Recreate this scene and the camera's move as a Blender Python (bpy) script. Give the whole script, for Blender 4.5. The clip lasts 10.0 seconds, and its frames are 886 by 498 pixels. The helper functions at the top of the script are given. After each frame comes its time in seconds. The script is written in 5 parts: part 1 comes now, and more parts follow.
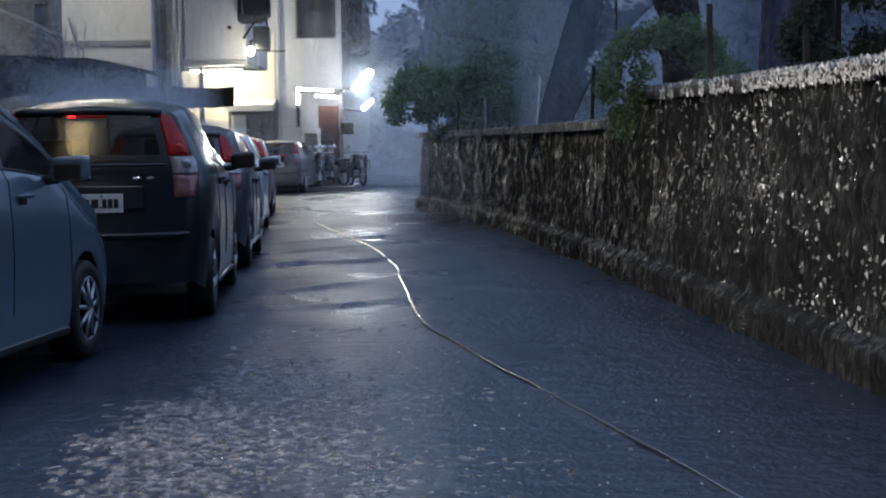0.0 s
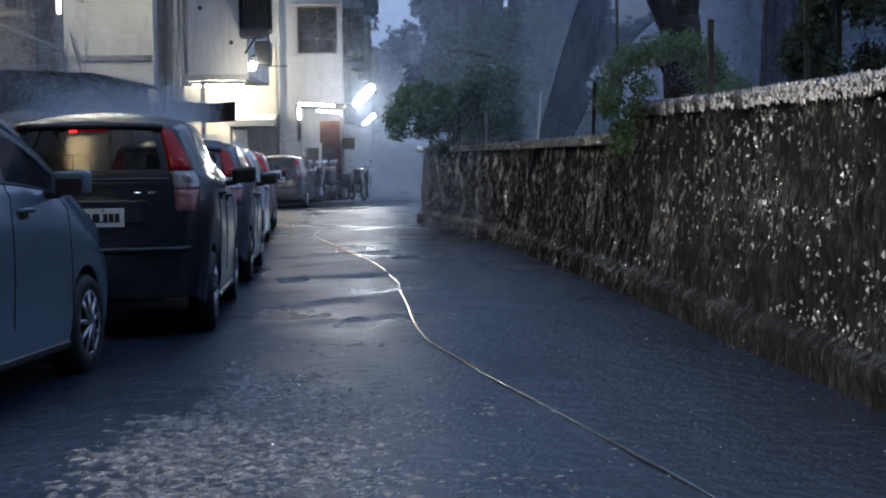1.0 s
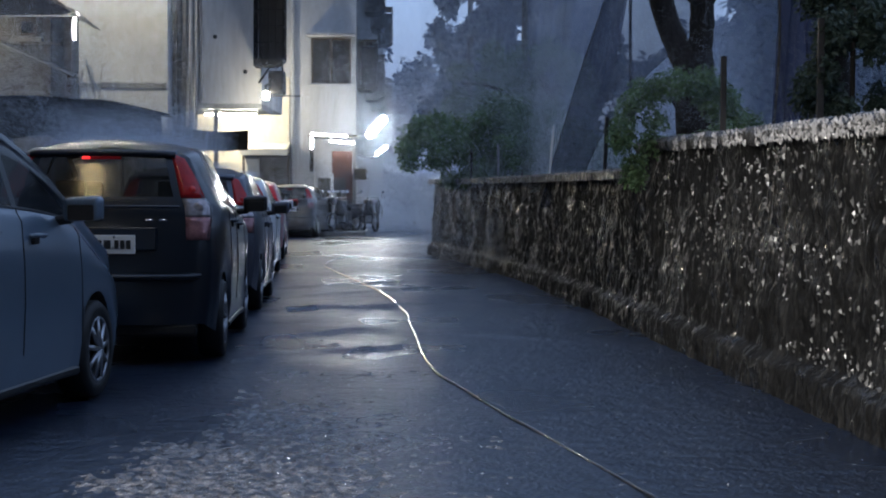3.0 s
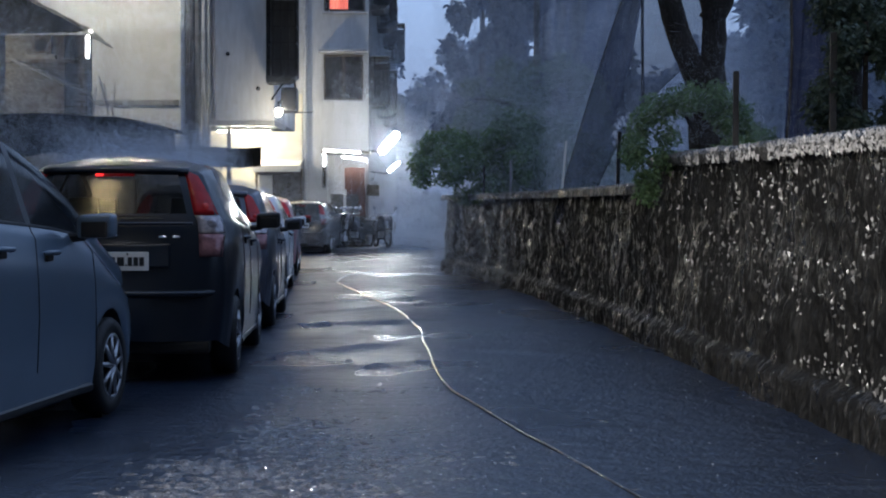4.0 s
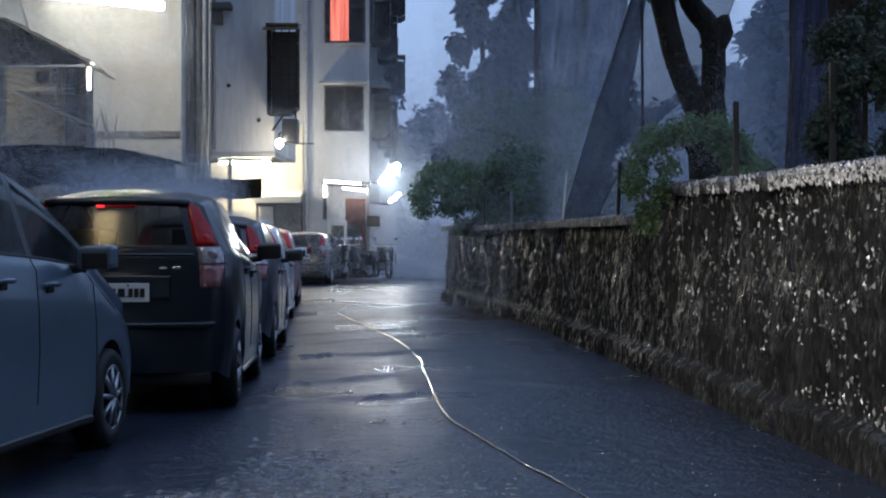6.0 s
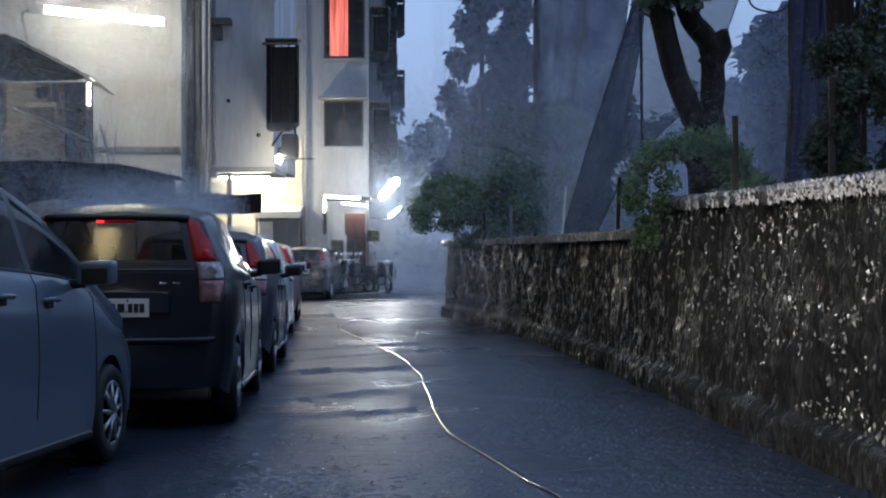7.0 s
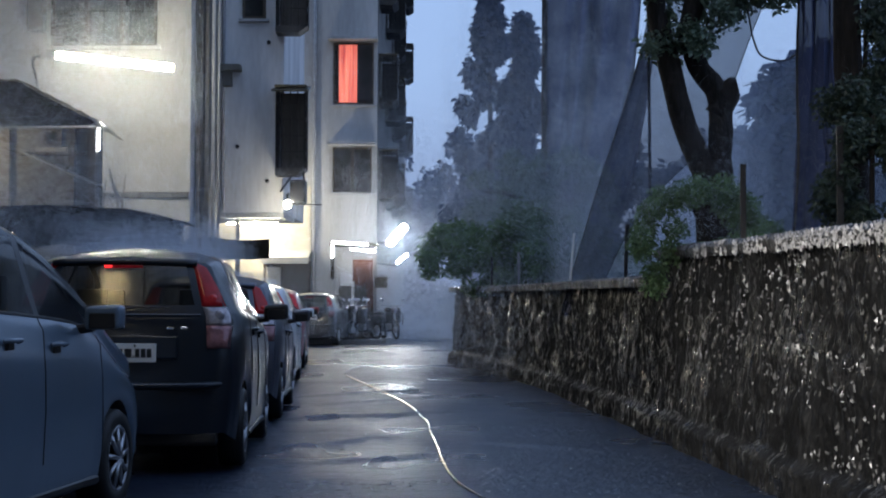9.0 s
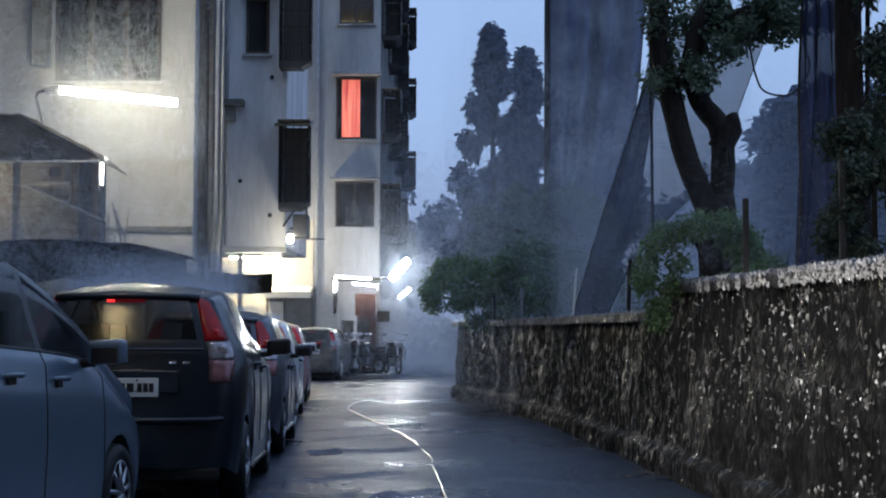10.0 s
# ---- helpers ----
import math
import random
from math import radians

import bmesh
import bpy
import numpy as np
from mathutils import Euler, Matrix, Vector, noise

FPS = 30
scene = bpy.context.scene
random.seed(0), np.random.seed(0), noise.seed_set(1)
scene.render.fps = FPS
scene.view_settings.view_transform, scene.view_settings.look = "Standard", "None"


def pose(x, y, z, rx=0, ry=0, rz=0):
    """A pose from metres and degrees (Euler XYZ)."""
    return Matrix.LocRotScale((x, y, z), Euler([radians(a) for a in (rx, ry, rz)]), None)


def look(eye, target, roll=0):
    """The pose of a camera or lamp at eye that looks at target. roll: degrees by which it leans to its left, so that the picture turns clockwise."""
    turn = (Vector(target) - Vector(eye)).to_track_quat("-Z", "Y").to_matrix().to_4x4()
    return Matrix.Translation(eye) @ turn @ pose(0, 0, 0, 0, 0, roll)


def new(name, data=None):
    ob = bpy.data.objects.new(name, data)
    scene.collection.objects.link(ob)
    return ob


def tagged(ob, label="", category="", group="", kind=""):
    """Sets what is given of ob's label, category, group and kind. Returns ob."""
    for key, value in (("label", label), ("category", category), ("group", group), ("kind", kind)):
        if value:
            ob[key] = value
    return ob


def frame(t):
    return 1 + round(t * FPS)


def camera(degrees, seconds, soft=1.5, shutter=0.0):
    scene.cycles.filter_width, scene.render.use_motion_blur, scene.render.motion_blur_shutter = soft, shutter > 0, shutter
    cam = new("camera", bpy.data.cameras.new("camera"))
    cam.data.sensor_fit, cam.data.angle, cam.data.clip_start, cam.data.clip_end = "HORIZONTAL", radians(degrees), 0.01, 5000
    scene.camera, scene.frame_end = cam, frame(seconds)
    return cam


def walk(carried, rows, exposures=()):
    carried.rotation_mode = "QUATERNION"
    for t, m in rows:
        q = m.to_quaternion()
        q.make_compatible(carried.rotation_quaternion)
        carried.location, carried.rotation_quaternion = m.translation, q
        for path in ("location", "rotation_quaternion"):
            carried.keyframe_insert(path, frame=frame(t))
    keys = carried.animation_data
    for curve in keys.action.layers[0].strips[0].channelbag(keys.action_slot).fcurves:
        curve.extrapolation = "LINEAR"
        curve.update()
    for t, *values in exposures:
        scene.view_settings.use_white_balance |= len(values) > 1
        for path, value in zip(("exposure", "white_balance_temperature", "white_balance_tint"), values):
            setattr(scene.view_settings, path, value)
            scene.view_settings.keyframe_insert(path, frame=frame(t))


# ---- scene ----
# ---------------------------------------------------------------- camera: stands in the lane and tilts slowly upwards
cam = camera(32.0, 10.0, soft=2.0)
EYE = (0.0, 0.0, 1.25)
ROWS = [
    (0.0, 86.278, 0.749, -0.938), (0.5, 86.568, 0.723, -0.925), (1.0, 86.834, 0.654, -0.896), (1.5, 87.137, 0.288, -0.863),
    (2.0, 87.448, 0.094, -0.813), (2.5, 87.734, -0.231, -0.752), (4.0, 88.606, -0.067, -0.003), (4.5, 88.893, -0.038, -0.011),
    (5.0, 89.183, 0.0, 0.0), (5.5, 89.481, -0.011, 0.024), (7.0, 90.294, 0.133, 0.009), (7.5, 90.589, 0.14, 0.037),
    (8.0, 90.894, 0.095, 0.158), (8.5, 91.685, -0.253, 0.274), (9.0, 92.017, -0.163, 0.289), (9.5, 92.399, -0.131, 0.274),
    (10.0, 93.294, -0.185, 0.388),
]
walk(cam, [(t, pose(*EYE, rx, ry, rz)) for t, rx, ry, rz in ROWS], exposures=[(0.0, 0.94), (10.0, 0.94)])

# ---------------------------------------------------------------- dusk sky under rain clouds
world = bpy.data.worlds.new("dusk_sky")
scene.world = world
world.use_nodes = True
wn, wl = world.node_tree.nodes, world.node_tree.links
bg = wn["Background"]
sky = wn.new("ShaderNodeTexSky")
sky.sky_type, sky.sun_disc = "NISHITA", False
sky.sun_elevation, sky.sun_rotation = radians(4.0), radians(200)
sky.air_density, sky.dust_density, sky.ozone_density = 1.6, 1.0, 4.0
veil = wn.new("ShaderNodeMix")
veil.data_type = "RGBA"
veil.inputs[0].default_value = 0.75
veil.inputs[7].default_value = (2.25, 3.25, 5.6, 1)
wl.new(sky.outputs[0], veil.inputs[6])
wl.new(veil.outputs[2], bg.inputs["Color"])
bg.inputs["Strength"].default_value = 0.1

sun = new("sun", bpy.data.lights.new("sun", "SUN"))
sun.data.energy, sun.data.angle, sun.data.color = 0.06, radians(20), (0.8, 0.88, 1.0)
sun.matrix_world = look((0, 0, 30), (6, 14, 0))

# ---------------------------------------------------------------- materials
def mat(name, color, rough=0.5, metal=0.0, var=0.25, scale=6.0, bump=0.0, bump_scale=40.0, coat=0.0, spec=0.5, stretch=(1, 1, 1), wet=0.0, dark=None, island=0.0, thin=0.0, span=(0.45, 0.9)):
    """A procedural surface: colour varied at two scales, roughness broken up by wet patches, fine relief."""
    m = bpy.data.materials.new(name)
    m.use_nodes = True
    n, l = m.node_tree.nodes, m.node_tree.links
    b = n["Principled BSDF"]
    co = n.new("ShaderNodeTexCoord")
    mp = n.new("ShaderNodeMapping")
    mp.inputs["Scale"].default_value = stretch
    l.new(co.outputs["Object"], mp.inputs[0])
    big, fine = n.new("ShaderNodeTexNoise"), n.new("ShaderNodeTexNoise")
    for tex, s, d in ((big, scale, 5), (fine, scale * 9, 3)):
        tex.inputs["Scale"].default_value, tex.inputs["Detail"].default_value = s, d
        l.new(mp.outputs[0], tex.inputs[0])
    add = n.new("ShaderNodeMath")
    add.operation = "MULTIPLY_ADD"
    add.inputs[1].default_value, add.inputs[2].default_value = 0.35, 0.0
    l.new(fine.outputs[0], add.inputs[0])
    tot = n.new("ShaderNodeMath")
    l.new(big.outputs[0], tot.inputs[0])
    l.new(add.outputs[0], tot.inputs[1])
    ramp = n.new("ShaderNodeValToRGB")
    lo = dark or tuple(c * (1 - var) for c in color)
    hi = tuple(min(1, c * (1 + var * 0.7)) for c in color)
    ramp.color_ramp.elements[0].position, ramp.color_ramp.elements[1].position = span
    ramp.color_ramp.elements[0].color, ramp.color_ramp.elements[1].color = (*lo, 1), (*hi, 1)
    l.new(tot.outputs[0], ramp.inputs[0])
    out = ramp.outputs[0]
    if island:
        geo = n.new("ShaderNodeNewGeometry")
        hsv = n.new("ShaderNodeHueSaturation")
        rng = n.new("ShaderNodeMapRange")
        rng.inputs[3].default_value, rng.inputs[4].default_value = 1 - island, 1 + island
        l.new(geo.outputs["Random Per Island"], rng.inputs[0])
        l.new(rng.outputs[0], hsv.inputs["Value"])
        l.new(out, hsv.inputs["Color"])
        out = hsv.outputs[0]
    l.new(out, b.inputs["Base Color"])
    b.inputs["Metallic"].default_value = metal
    b.inputs["Specular IOR Level"].default_value = spec
    b.inputs["Coat Weight"].default_value = coat
    b.inputs["Coat Roughness"].default_value = 0.08
    rr = n.new("ShaderNodeMapRange")
    rr.inputs[1].default_value, rr.inputs[2].default_value = 0.4, 0.65
    rr.inputs[3].default_value, rr.inputs[4].default_value = rough, max(0.04, rough - wet)
    l.new(big.outputs[0], rr.inputs[0])
    l.new(rr.outputs[0], b.inputs["Roughness"])
    if bump:
        bt, bn = n.new("ShaderNodeTexNoise"), n.new("ShaderNodeBump")
        bt.inputs["Scale"].default_value, bt.inputs["Detail"].default_value = bump_scale, 6
        bn.inputs["Strength"].default_value, bn.inputs["Distance"].default_value = bump, 0.02
        l.new(mp.outputs[0], bt.inputs[0])
        l.new(bt.outputs[0], bn.inputs["Height"])
        l.new(bn.outputs[0], b.inputs["Normal"])
    if thin:
        tl, mix = n.new("ShaderNodeBsdfTranslucent"), n.new("ShaderNodeMixShader")
        mix.inputs[0].default_value = thin
        l.new(out, tl.inputs[0])
        l.new(b.outputs[0], mix.inputs[1])
        l.new(tl.outputs[0], mix.inputs[2])
        l.new(mix.outputs[0], n["Material Output"].inputs[0])
    return m


def glow(name, color, strength):
    m = bpy.data.materials.new(name)
    m.use_nodes = True
    b = m.node_tree.nodes["Principled BSDF"]
    b.inputs["Base Color"].default_value = (*color, 1)
    b.inputs["Emission Color"].default_value = (*color, 1)
    b.inputs["Emission Strength"].default_value = strength
    return m


def see_through(name, color, clear, rough=0.05, grain=0.0, scale=60.0):
    """A pane, a wet film or a net: part clear, part surface."""
    m = bpy.data.materials.new(name)
    m.use_nodes = True
    n, l = m.node_tree.nodes, m.node_tree.links
    b = n["Principled BSDF"]
    b.inputs["Base Color"].default_value, b.inputs["Roughness"].default_value = (*color, 1), rough
    tr, mix = n.new("ShaderNodeBsdfTransparent"), n.new("ShaderNodeMixShader")
    l.new(b.outputs[0], mix.inputs[1])
    l.new(tr.outputs[0], mix.inputs[2])
    l.new(mix.outputs[0], n["Material Output"].inputs[0])
    mix.inputs[0].default_value = clear
    if grain:
        co, tex, rr = n.new("ShaderNodeTexCoord"), n.new("ShaderNodeTexNoise"), n.new("ShaderNodeMapRange")
        tex.inputs["Scale"].default_value, tex.inputs["Detail"].default_value = scale, 4
        rr.inputs[1].default_value, rr.inputs[2].default_value = 0.3, 0.7
        rr.inputs[3].default_value, rr.inputs[4].default_value = clear - grain, min(1, clear + grain)
        l.new(co.outputs["Object"], tex.inputs[0])
        l.new(tex.outputs[0], rr.inputs[0])
        l.new(rr.outputs[0], mix.inputs[0])
    return m


def wet_road():
    m = bpy.data.materials.new("wet_asphalt")
    m.use_nodes = True
    n, l = m.node_tree.nodes, m.node_tree.links
    b = n["Principled BSDF"]
    co = n.new("ShaderNodeTexCoord")

    def noise_tex(scale, detail, stretch=(1, 1, 1)):
        mp, tx = n.new("ShaderNodeMapping"), n.new("ShaderNodeTexNoise")
        mp.inputs["Scale"].default_value = stretch
        tx.inputs["Scale"].default_value, tx.inputs["Detail"].default_value = scale, detail
        l.new(co.outputs["Object"], mp.inputs[0])
        l.new(mp.outputs[0], tx.inputs[0])
        return tx.outputs[0]

    def ramp(src, stops):
        r = n.new("ShaderNodeValToRGB")
        r.color_ramp.elements[0].position, r.color_ramp.elements[0].color = stops[0][0], (*stops[0][1], 1)
        r.color_ramp.elements[1].position, r.color_ramp.elements[1].color = stops[-1][0], (*stops[-1][1], 1)
        l.new(src, r.inputs[0])
        return r.outputs[0]

    pools = noise_tex(0.55, 4, (1.0, 0.55, 1))
    grit = noise_tex(38, 5)
    stones = noise_tex(11, 6)
    l.new(ramp(grit, [(0.42, (0.008, 0.012, 0.022)), (0.64, (0.026, 0.042, 0.078))]), b.inputs["Base Color"])
    rr = n.new("ShaderNodeMapRange")
    rr.inputs[1].default_value, rr.inputs[2].default_value = 0.35, 0.62
    rr.inputs[3].default_value, rr.inputs[4].default_value = 0.42, 0.24
    l.new(pools, rr.inputs[0])
    l.new(rr.outputs[0], b.inputs["Roughness"])
    b.inputs["Specular IOR Level"].default_value = 0.5
    prev = None
    for src, strength, dist in ((stones, 0.6, 0.03), (grit, 0.8, 0.012), (noise_tex(1.1, 4, (0.8, 1.3, 1)), 0.35, 0.06), (noise_tex(5, 4, (0.5, 1.5, 1)), 0.5, 0.03)):
        bp = n.new("ShaderNodeBump")
        bp.inputs["Strength"].default_value, bp.inputs["Distance"].default_value = strength, dist
        l.new(src, bp.inputs["Height"])
        if prev:
            l.new(prev, bp.inputs["Normal"])
        prev = bp.outputs[0]
    l.new(prev, b.inputs["Normal"])
    return m


def wet_stone(name, lo, mid, hi, wet_from=0.5, fine_scale=26):
    """Blackened rubble: dull dark stone with small wet facets that catch the light, running downwards."""
    m = bpy.data.materials.new(name)
    m.use_nodes = True
    n, l = m.node_tree.nodes, m.node_tree.links
    b = n["Principled BSDF"]
    co = n.new("ShaderNodeTexCoord")

    def tex(scale, detail, stretch):
        mp, tx = n.new("ShaderNodeMapping"), n.new("ShaderNodeTexNoise")
        mp.inputs["Scale"].default_value = stretch
        tx.inputs["Scale"].default_value, tx.inputs["Detail"].default_value = scale, detail
        l.new(co.outputs["Object"], mp.inputs[0])
        l.new(mp.outputs[0], tx.inputs[0])
        return tx.outputs[0]

    def spread(src, a, b2, c, d):
        r = n.new("ShaderNodeMapRange")
        for k, v in ((1, a), (2, b2), (3, c), (4, d)):
            r.inputs[k].default_value = v
        l.new(src, r.inputs[0])
        return r.outputs[0]

    blotch, fine, facets = tex(3.2, 5, (1, 1, 0.7)), tex(fine_scale, 5, (1.6, 1.6, 0.6)), tex(11, 5, (1.5, 1.5, 0.6))
    ramp = n.new("ShaderNodeValToRGB")
    for k, (p, col) in enumerate(((0.3, lo), (0.78, hi))):
        ramp.color_ramp.elements[k].position, ramp.color_ramp.elements[k].color = p, (*col, 1)
    moss = ramp.color_ramp.elements.new(0.5)
    moss.color = (*mid, 1)
    mean = n.new("ShaderNodeMath")
    mean.operation = "MULTIPLY_ADD"
    mean.inputs[1].default_value = 0.5
    l.new(fine, mean.inputs[0])
    l.new(spread(blotch, 0, 1, 0.0, 0.5), mean.inputs[2])
    l.new(mean.outputs[0], ramp.inputs[0])
    l.new(ramp.outputs[0], b.inputs["Base Color"])
    wet = n.new("ShaderNodeMath")
    wet.operation = "MULTIPLY_ADD"
    wet.inputs[1].default_value = 0.75
    l.new(tex(1.7, 3, (1, 1, 0.8)), wet.inputs[0])
    l.new(spread(facets, 0, 1, -0.375, 0.625), wet.inputs[2])
    l.new(spread(wet.outputs[0], wet_from, wet_from + 0.18, 0.75, 0.16), b.inputs["Roughness"])
    l.new(spread(wet.outputs[0], wet_from, wet_from + 0.16, 0.12, 0.9), b.inputs["Specular IOR Level"])
    prev = None
    for src, strength, dist in ((facets, 0.9, 0.05), (fine, 0.9, 0.02)):
        bp = n.new("ShaderNodeBump")
        bp.inputs["Strength"].default_value, bp.inputs["Distance"].default_value = strength, dist
        l.new(src, bp.inputs["Height"])
        if prev:
            l.new(prev, bp.inputs["Normal"])
        prev = bp.outputs[0]
    l.new(prev, b.inputs["Normal"])
    return m


ASPHALT = wet_road()
# real grit, but its paler tone marks where lamplight falls
GRIT = mat("lamplit_asphalt_grit", (0.2, 0.19, 0.19), 0.34, var=0.7, scale=18, bump=1.0, bump_scale=120, wet=0.3, coat=0.6, dark=(0.012, 0.014, 0.018), span=(0.6, 0.8))
EARTH = mat("wet_earth", (0.05, 0.045, 0.035), 0.6, var=0.4, scale=2, bump=0.6, bump_scale=9, wet=0.3)
STONE = wet_stone("wet_rubble_stone", (0.006, 0.006, 0.006), (0.017, 0.0165, 0.016), (0.05, 0.049, 0.047), 0.50)
# glossy tones, paler than stone and mortar so the chips read as glints
STONE_GLINT = mat("pale_stone_glint", (0.075, 0.073, 0.072), 0.33, var=0.6, scale=14, spec=0.6)
CAP_GLINT = mat("pale_mortar_glint", (0.4, 0.385, 0.375), 0.32, var=0.6, scale=14, spec=0.7)
COPING = wet_stone("wet_mortar_coping", (0.02, 0.02, 0.02), (0.11, 0.105, 0.10), (0.45, 0.44, 0.43), 0.36, 34)
PLASTER = mat("stained_white_plaster", (0.38, 0.38, 0.37), 0.75, var=0.28, scale=0.8, bump=0.2, bump_scale=14, wet=0.2, stretch=(1.4, 1.4, 0.3))
PLASTER_GREY = mat("stained_grey_plaster", (0.3, 0.3, 0.3), 0.75, var=0.4, scale=0.9, bump=0.2, bump_scale=14, wet=0.2, stretch=(1.4, 1.4, 0.3))
PLASTER_PALE = mat("pale_damp_plaster", (0.62, 0.62, 0.62), 0.75, var=0.3, scale=0.8, bump=0.2, bump_scale=14, wet=0.2, stretch=(1.4, 1.4, 0.3))
# lit copy of the plaster: lamplight put into a paler, warmer colour
PLASTER_LAMPLIT = mat("lamplit_plaster", (0.6, 0.55, 0.42), 0.75, var=0.2, scale=1.2, bump=0.15, bump_scale=12)
DARK_WALL = mat("dark_weathered_plaster", (0.105, 0.1, 0.085), 0.8, var=0.5, scale=1.5, bump=0.2, bump_scale=10)
# near-black tone for shaded walls and room openings, also the dark cage trays
SHADE_DARK = mat("shade_dark_plaster", (0.045, 0.045, 0.045), 0.7, var=0.5, scale=1.5, bump=0.2, bump_scale=10, wet=0.2, stretch=(2, 2, 0.4))
TIN = mat("dark_wet_tin", (0.1, 0.09, 0.065), 0.45, 0.4, var=0.5, scale=3, bump=0.2, bump_scale=20, wet=0.25)
TARP = mat("dark_wet_tarpaulin", (0.034, 0.03, 0.024), 0.75, var=0.5, scale=3, bump=0.3, bump_scale=8, wet=0.1, spec=0.2)
SHEET_WHITE = mat("white_awning_sheet", (0.6, 0.58, 0.5), 0.5, var=0.2, scale=3)
IRON = mat("dark_iron", (0.03, 0.03, 0.032), 0.5, 0.5, var=0.5, scale=12, bump=0.2)
STEEL = mat("galvanised_steel", (0.35, 0.36, 0.37), 0.3, 0.8, var=0.35, scale=20)
PVC = mat("grey_pvc", (0.3, 0.31, 0.32), 0.4, var=0.25, scale=6)
WOOD = mat("dark_wood", (0.06, 0.045, 0.03), 0.6, var=0.4, scale=8, bump=0.3, stretch=(4, 4, 0.6))
BARK = mat("wet_bark", (0.022, 0.019, 0.017), 0.8, var=0.5, scale=7, bump=0.9, bump_scale=14, wet=0.1, spec=0.2, stretch=(3, 3, 0.6))
LEAF = mat("green_leaves", (0.13, 0.21, 0.1), 0.4, var=0.3, scale=3, island=0.45, thin=0.45)
LEAF_DARK = mat("dark_leaves", (0.125, 0.18, 0.125), 0.45, var=0.3, scale=3, island=0.4, thin=0.35)
CREEPER = mat("dark_creeper_leaves", (0.04, 0.062, 0.042), 0.5, var=0.3, scale=3, island=0.4, thin=0.3)
# leaf colour shifted to blue to carry the haze of distance
LEAF_FAR = mat("haze_blue_leaves", (0.05, 0.08, 0.15), 0.7, var=0.2, scale=1, island=0.15, thin=0.4)
NET = see_through("blue_grey_netting", (0.042, 0.06, 0.145), 0.06, 0.9, 0.05, 1.2)
NET_PALE = see_through("pale_netting", (0.05, 0.066, 0.12), 0.36, 0.9, 0.06, 1.2)
CABLE = mat("black_cable", (0.012, 0.012, 0.013), 0.35, var=0.3, scale=20)
HOSE = mat("black_wet_hose", (0.022, 0.023, 0.026), 0.16, var=0.3, scale=20, spec=1.0, coat=1.0)
GLASS_CAR = see_through("dark_car_glass", (0.006, 0.007, 0.008), 0.3, 0.07)
GLASS_CAR.node_tree.nodes["Principled BSDF"].inputs["Specular IOR Level"].default_value = 0.3
GLASS_REAR = see_through("rain_streaked_car_glass", (0.012, 0.013, 0.012), 0.42, 0.12, 0.06, 14.0)
GLASS = see_through("window_glass", (0.03, 0.03, 0.03), 0.5, 0.05)
RUBBER = mat("black_rubber", (0.012, 0.012, 0.012), 0.6, var=0.3, scale=30)
PLASTIC = mat("black_plastic", (0.015, 0.015, 0.016), 0.4, var=0.2, scale=20)
CABIN = mat("dark_cabin_cloth", (0.025, 0.024, 0.022), 0.8, var=0.3, scale=20)
CHROME = mat("chrome", (0.7, 0.7, 0.72), 0.12, 1.0, var=0.08, scale=10)
RIM = mat("silver_alloy", (0.45, 0.46, 0.48), 0.3, 0.9, var=0.2, scale=20)
LAMP_RED = mat("red_lamp_lens", (0.42, 0.012, 0.015), 0.2, var=0.25, scale=14)
LAMP_GLINT = mat("bright_red_reflector", (0.75, 0.03, 0.03), 0.15, var=0.2, scale=20, coat=1.0)
LAMP_SMOKE = mat("smoky_lamp_lens", (0.3, 0.15, 0.16), 0.15, 0.2, var=0.5, scale=18)
LAMP_CLEAR = mat("clear_lamp_lens", (0.45, 0.42, 0.45), 0.12, 0.4, var=0.5, scale=22)
PLATE = mat("white_number_plate", (0.86, 0.86, 0.83), 0.4, var=0.06, scale=10)
INK = mat("black_plate_ink", (0.02, 0.02, 0.02), 0.5, var=0.1)
ORANGE = mat("faded_orange_board", (0.15, 0.068, 0.045), 0.6, var=0.3, scale=4)
PAINTS = {
    "navy": mat("dark_blue_car_paint", (0.009, 0.015, 0.025), 0.3, 0.1, var=0.12, scale=3, bump=0.12, bump_scale=110, coat=1.0),
    "silver": mat("silver_blue_car_paint", (0.11, 0.162, 0.225), 0.35, 0.2, var=0.08, scale=3, bump=0.12, bump_scale=110, coat=1.0),
    "grey": mat("grey_car_paint", (0.09, 0.1, 0.13), 0.32, 0.4, var=0.1, scale=3, bump=0.12, bump_scale=110, coat=1.0),
    "white": mat("white_car_paint", (0.7, 0.75, 0.8), 0.3, 0.0, var=0.06, scale=3, bump=0.12, bump_scale=110, coat=1.0),
    "red": mat("red_car_paint", (0.3, 0.025, 0.03), 0.3, 0.1, var=0.1, scale=3, bump=0.12, bump_scale=110, coat=1.0),
    "taupe": mat("grey_beige_car_paint", (0.045, 0.045, 0.047), 0.32, 0.3, var=0.1, scale=3, bump=0.12, bump_scale=110, coat=1.0),
}
TUBE = glow("cool_tube_light", (0.93, 0.97, 1.0), 30.0)
TUBE_WARM = glow("warm_tube_light", (1.0, 0.91, 0.68), 58.0)
# emission of the unseen panes that give a warm reflection
REFLECTION_GLOW = glow("warm_reflection_glow", (1.0, 0.8, 0.42), 14.0)
BULB = glow("warm_bulb", (1.0, 0.93, 0.75), 40.0)
FLOOD = glow("white_floodlight_lens", (0.93, 0.97, 1.0), 26.0)
RAIN = bpy.data.materials.new("rain_water")
RAIN.use_nodes = True
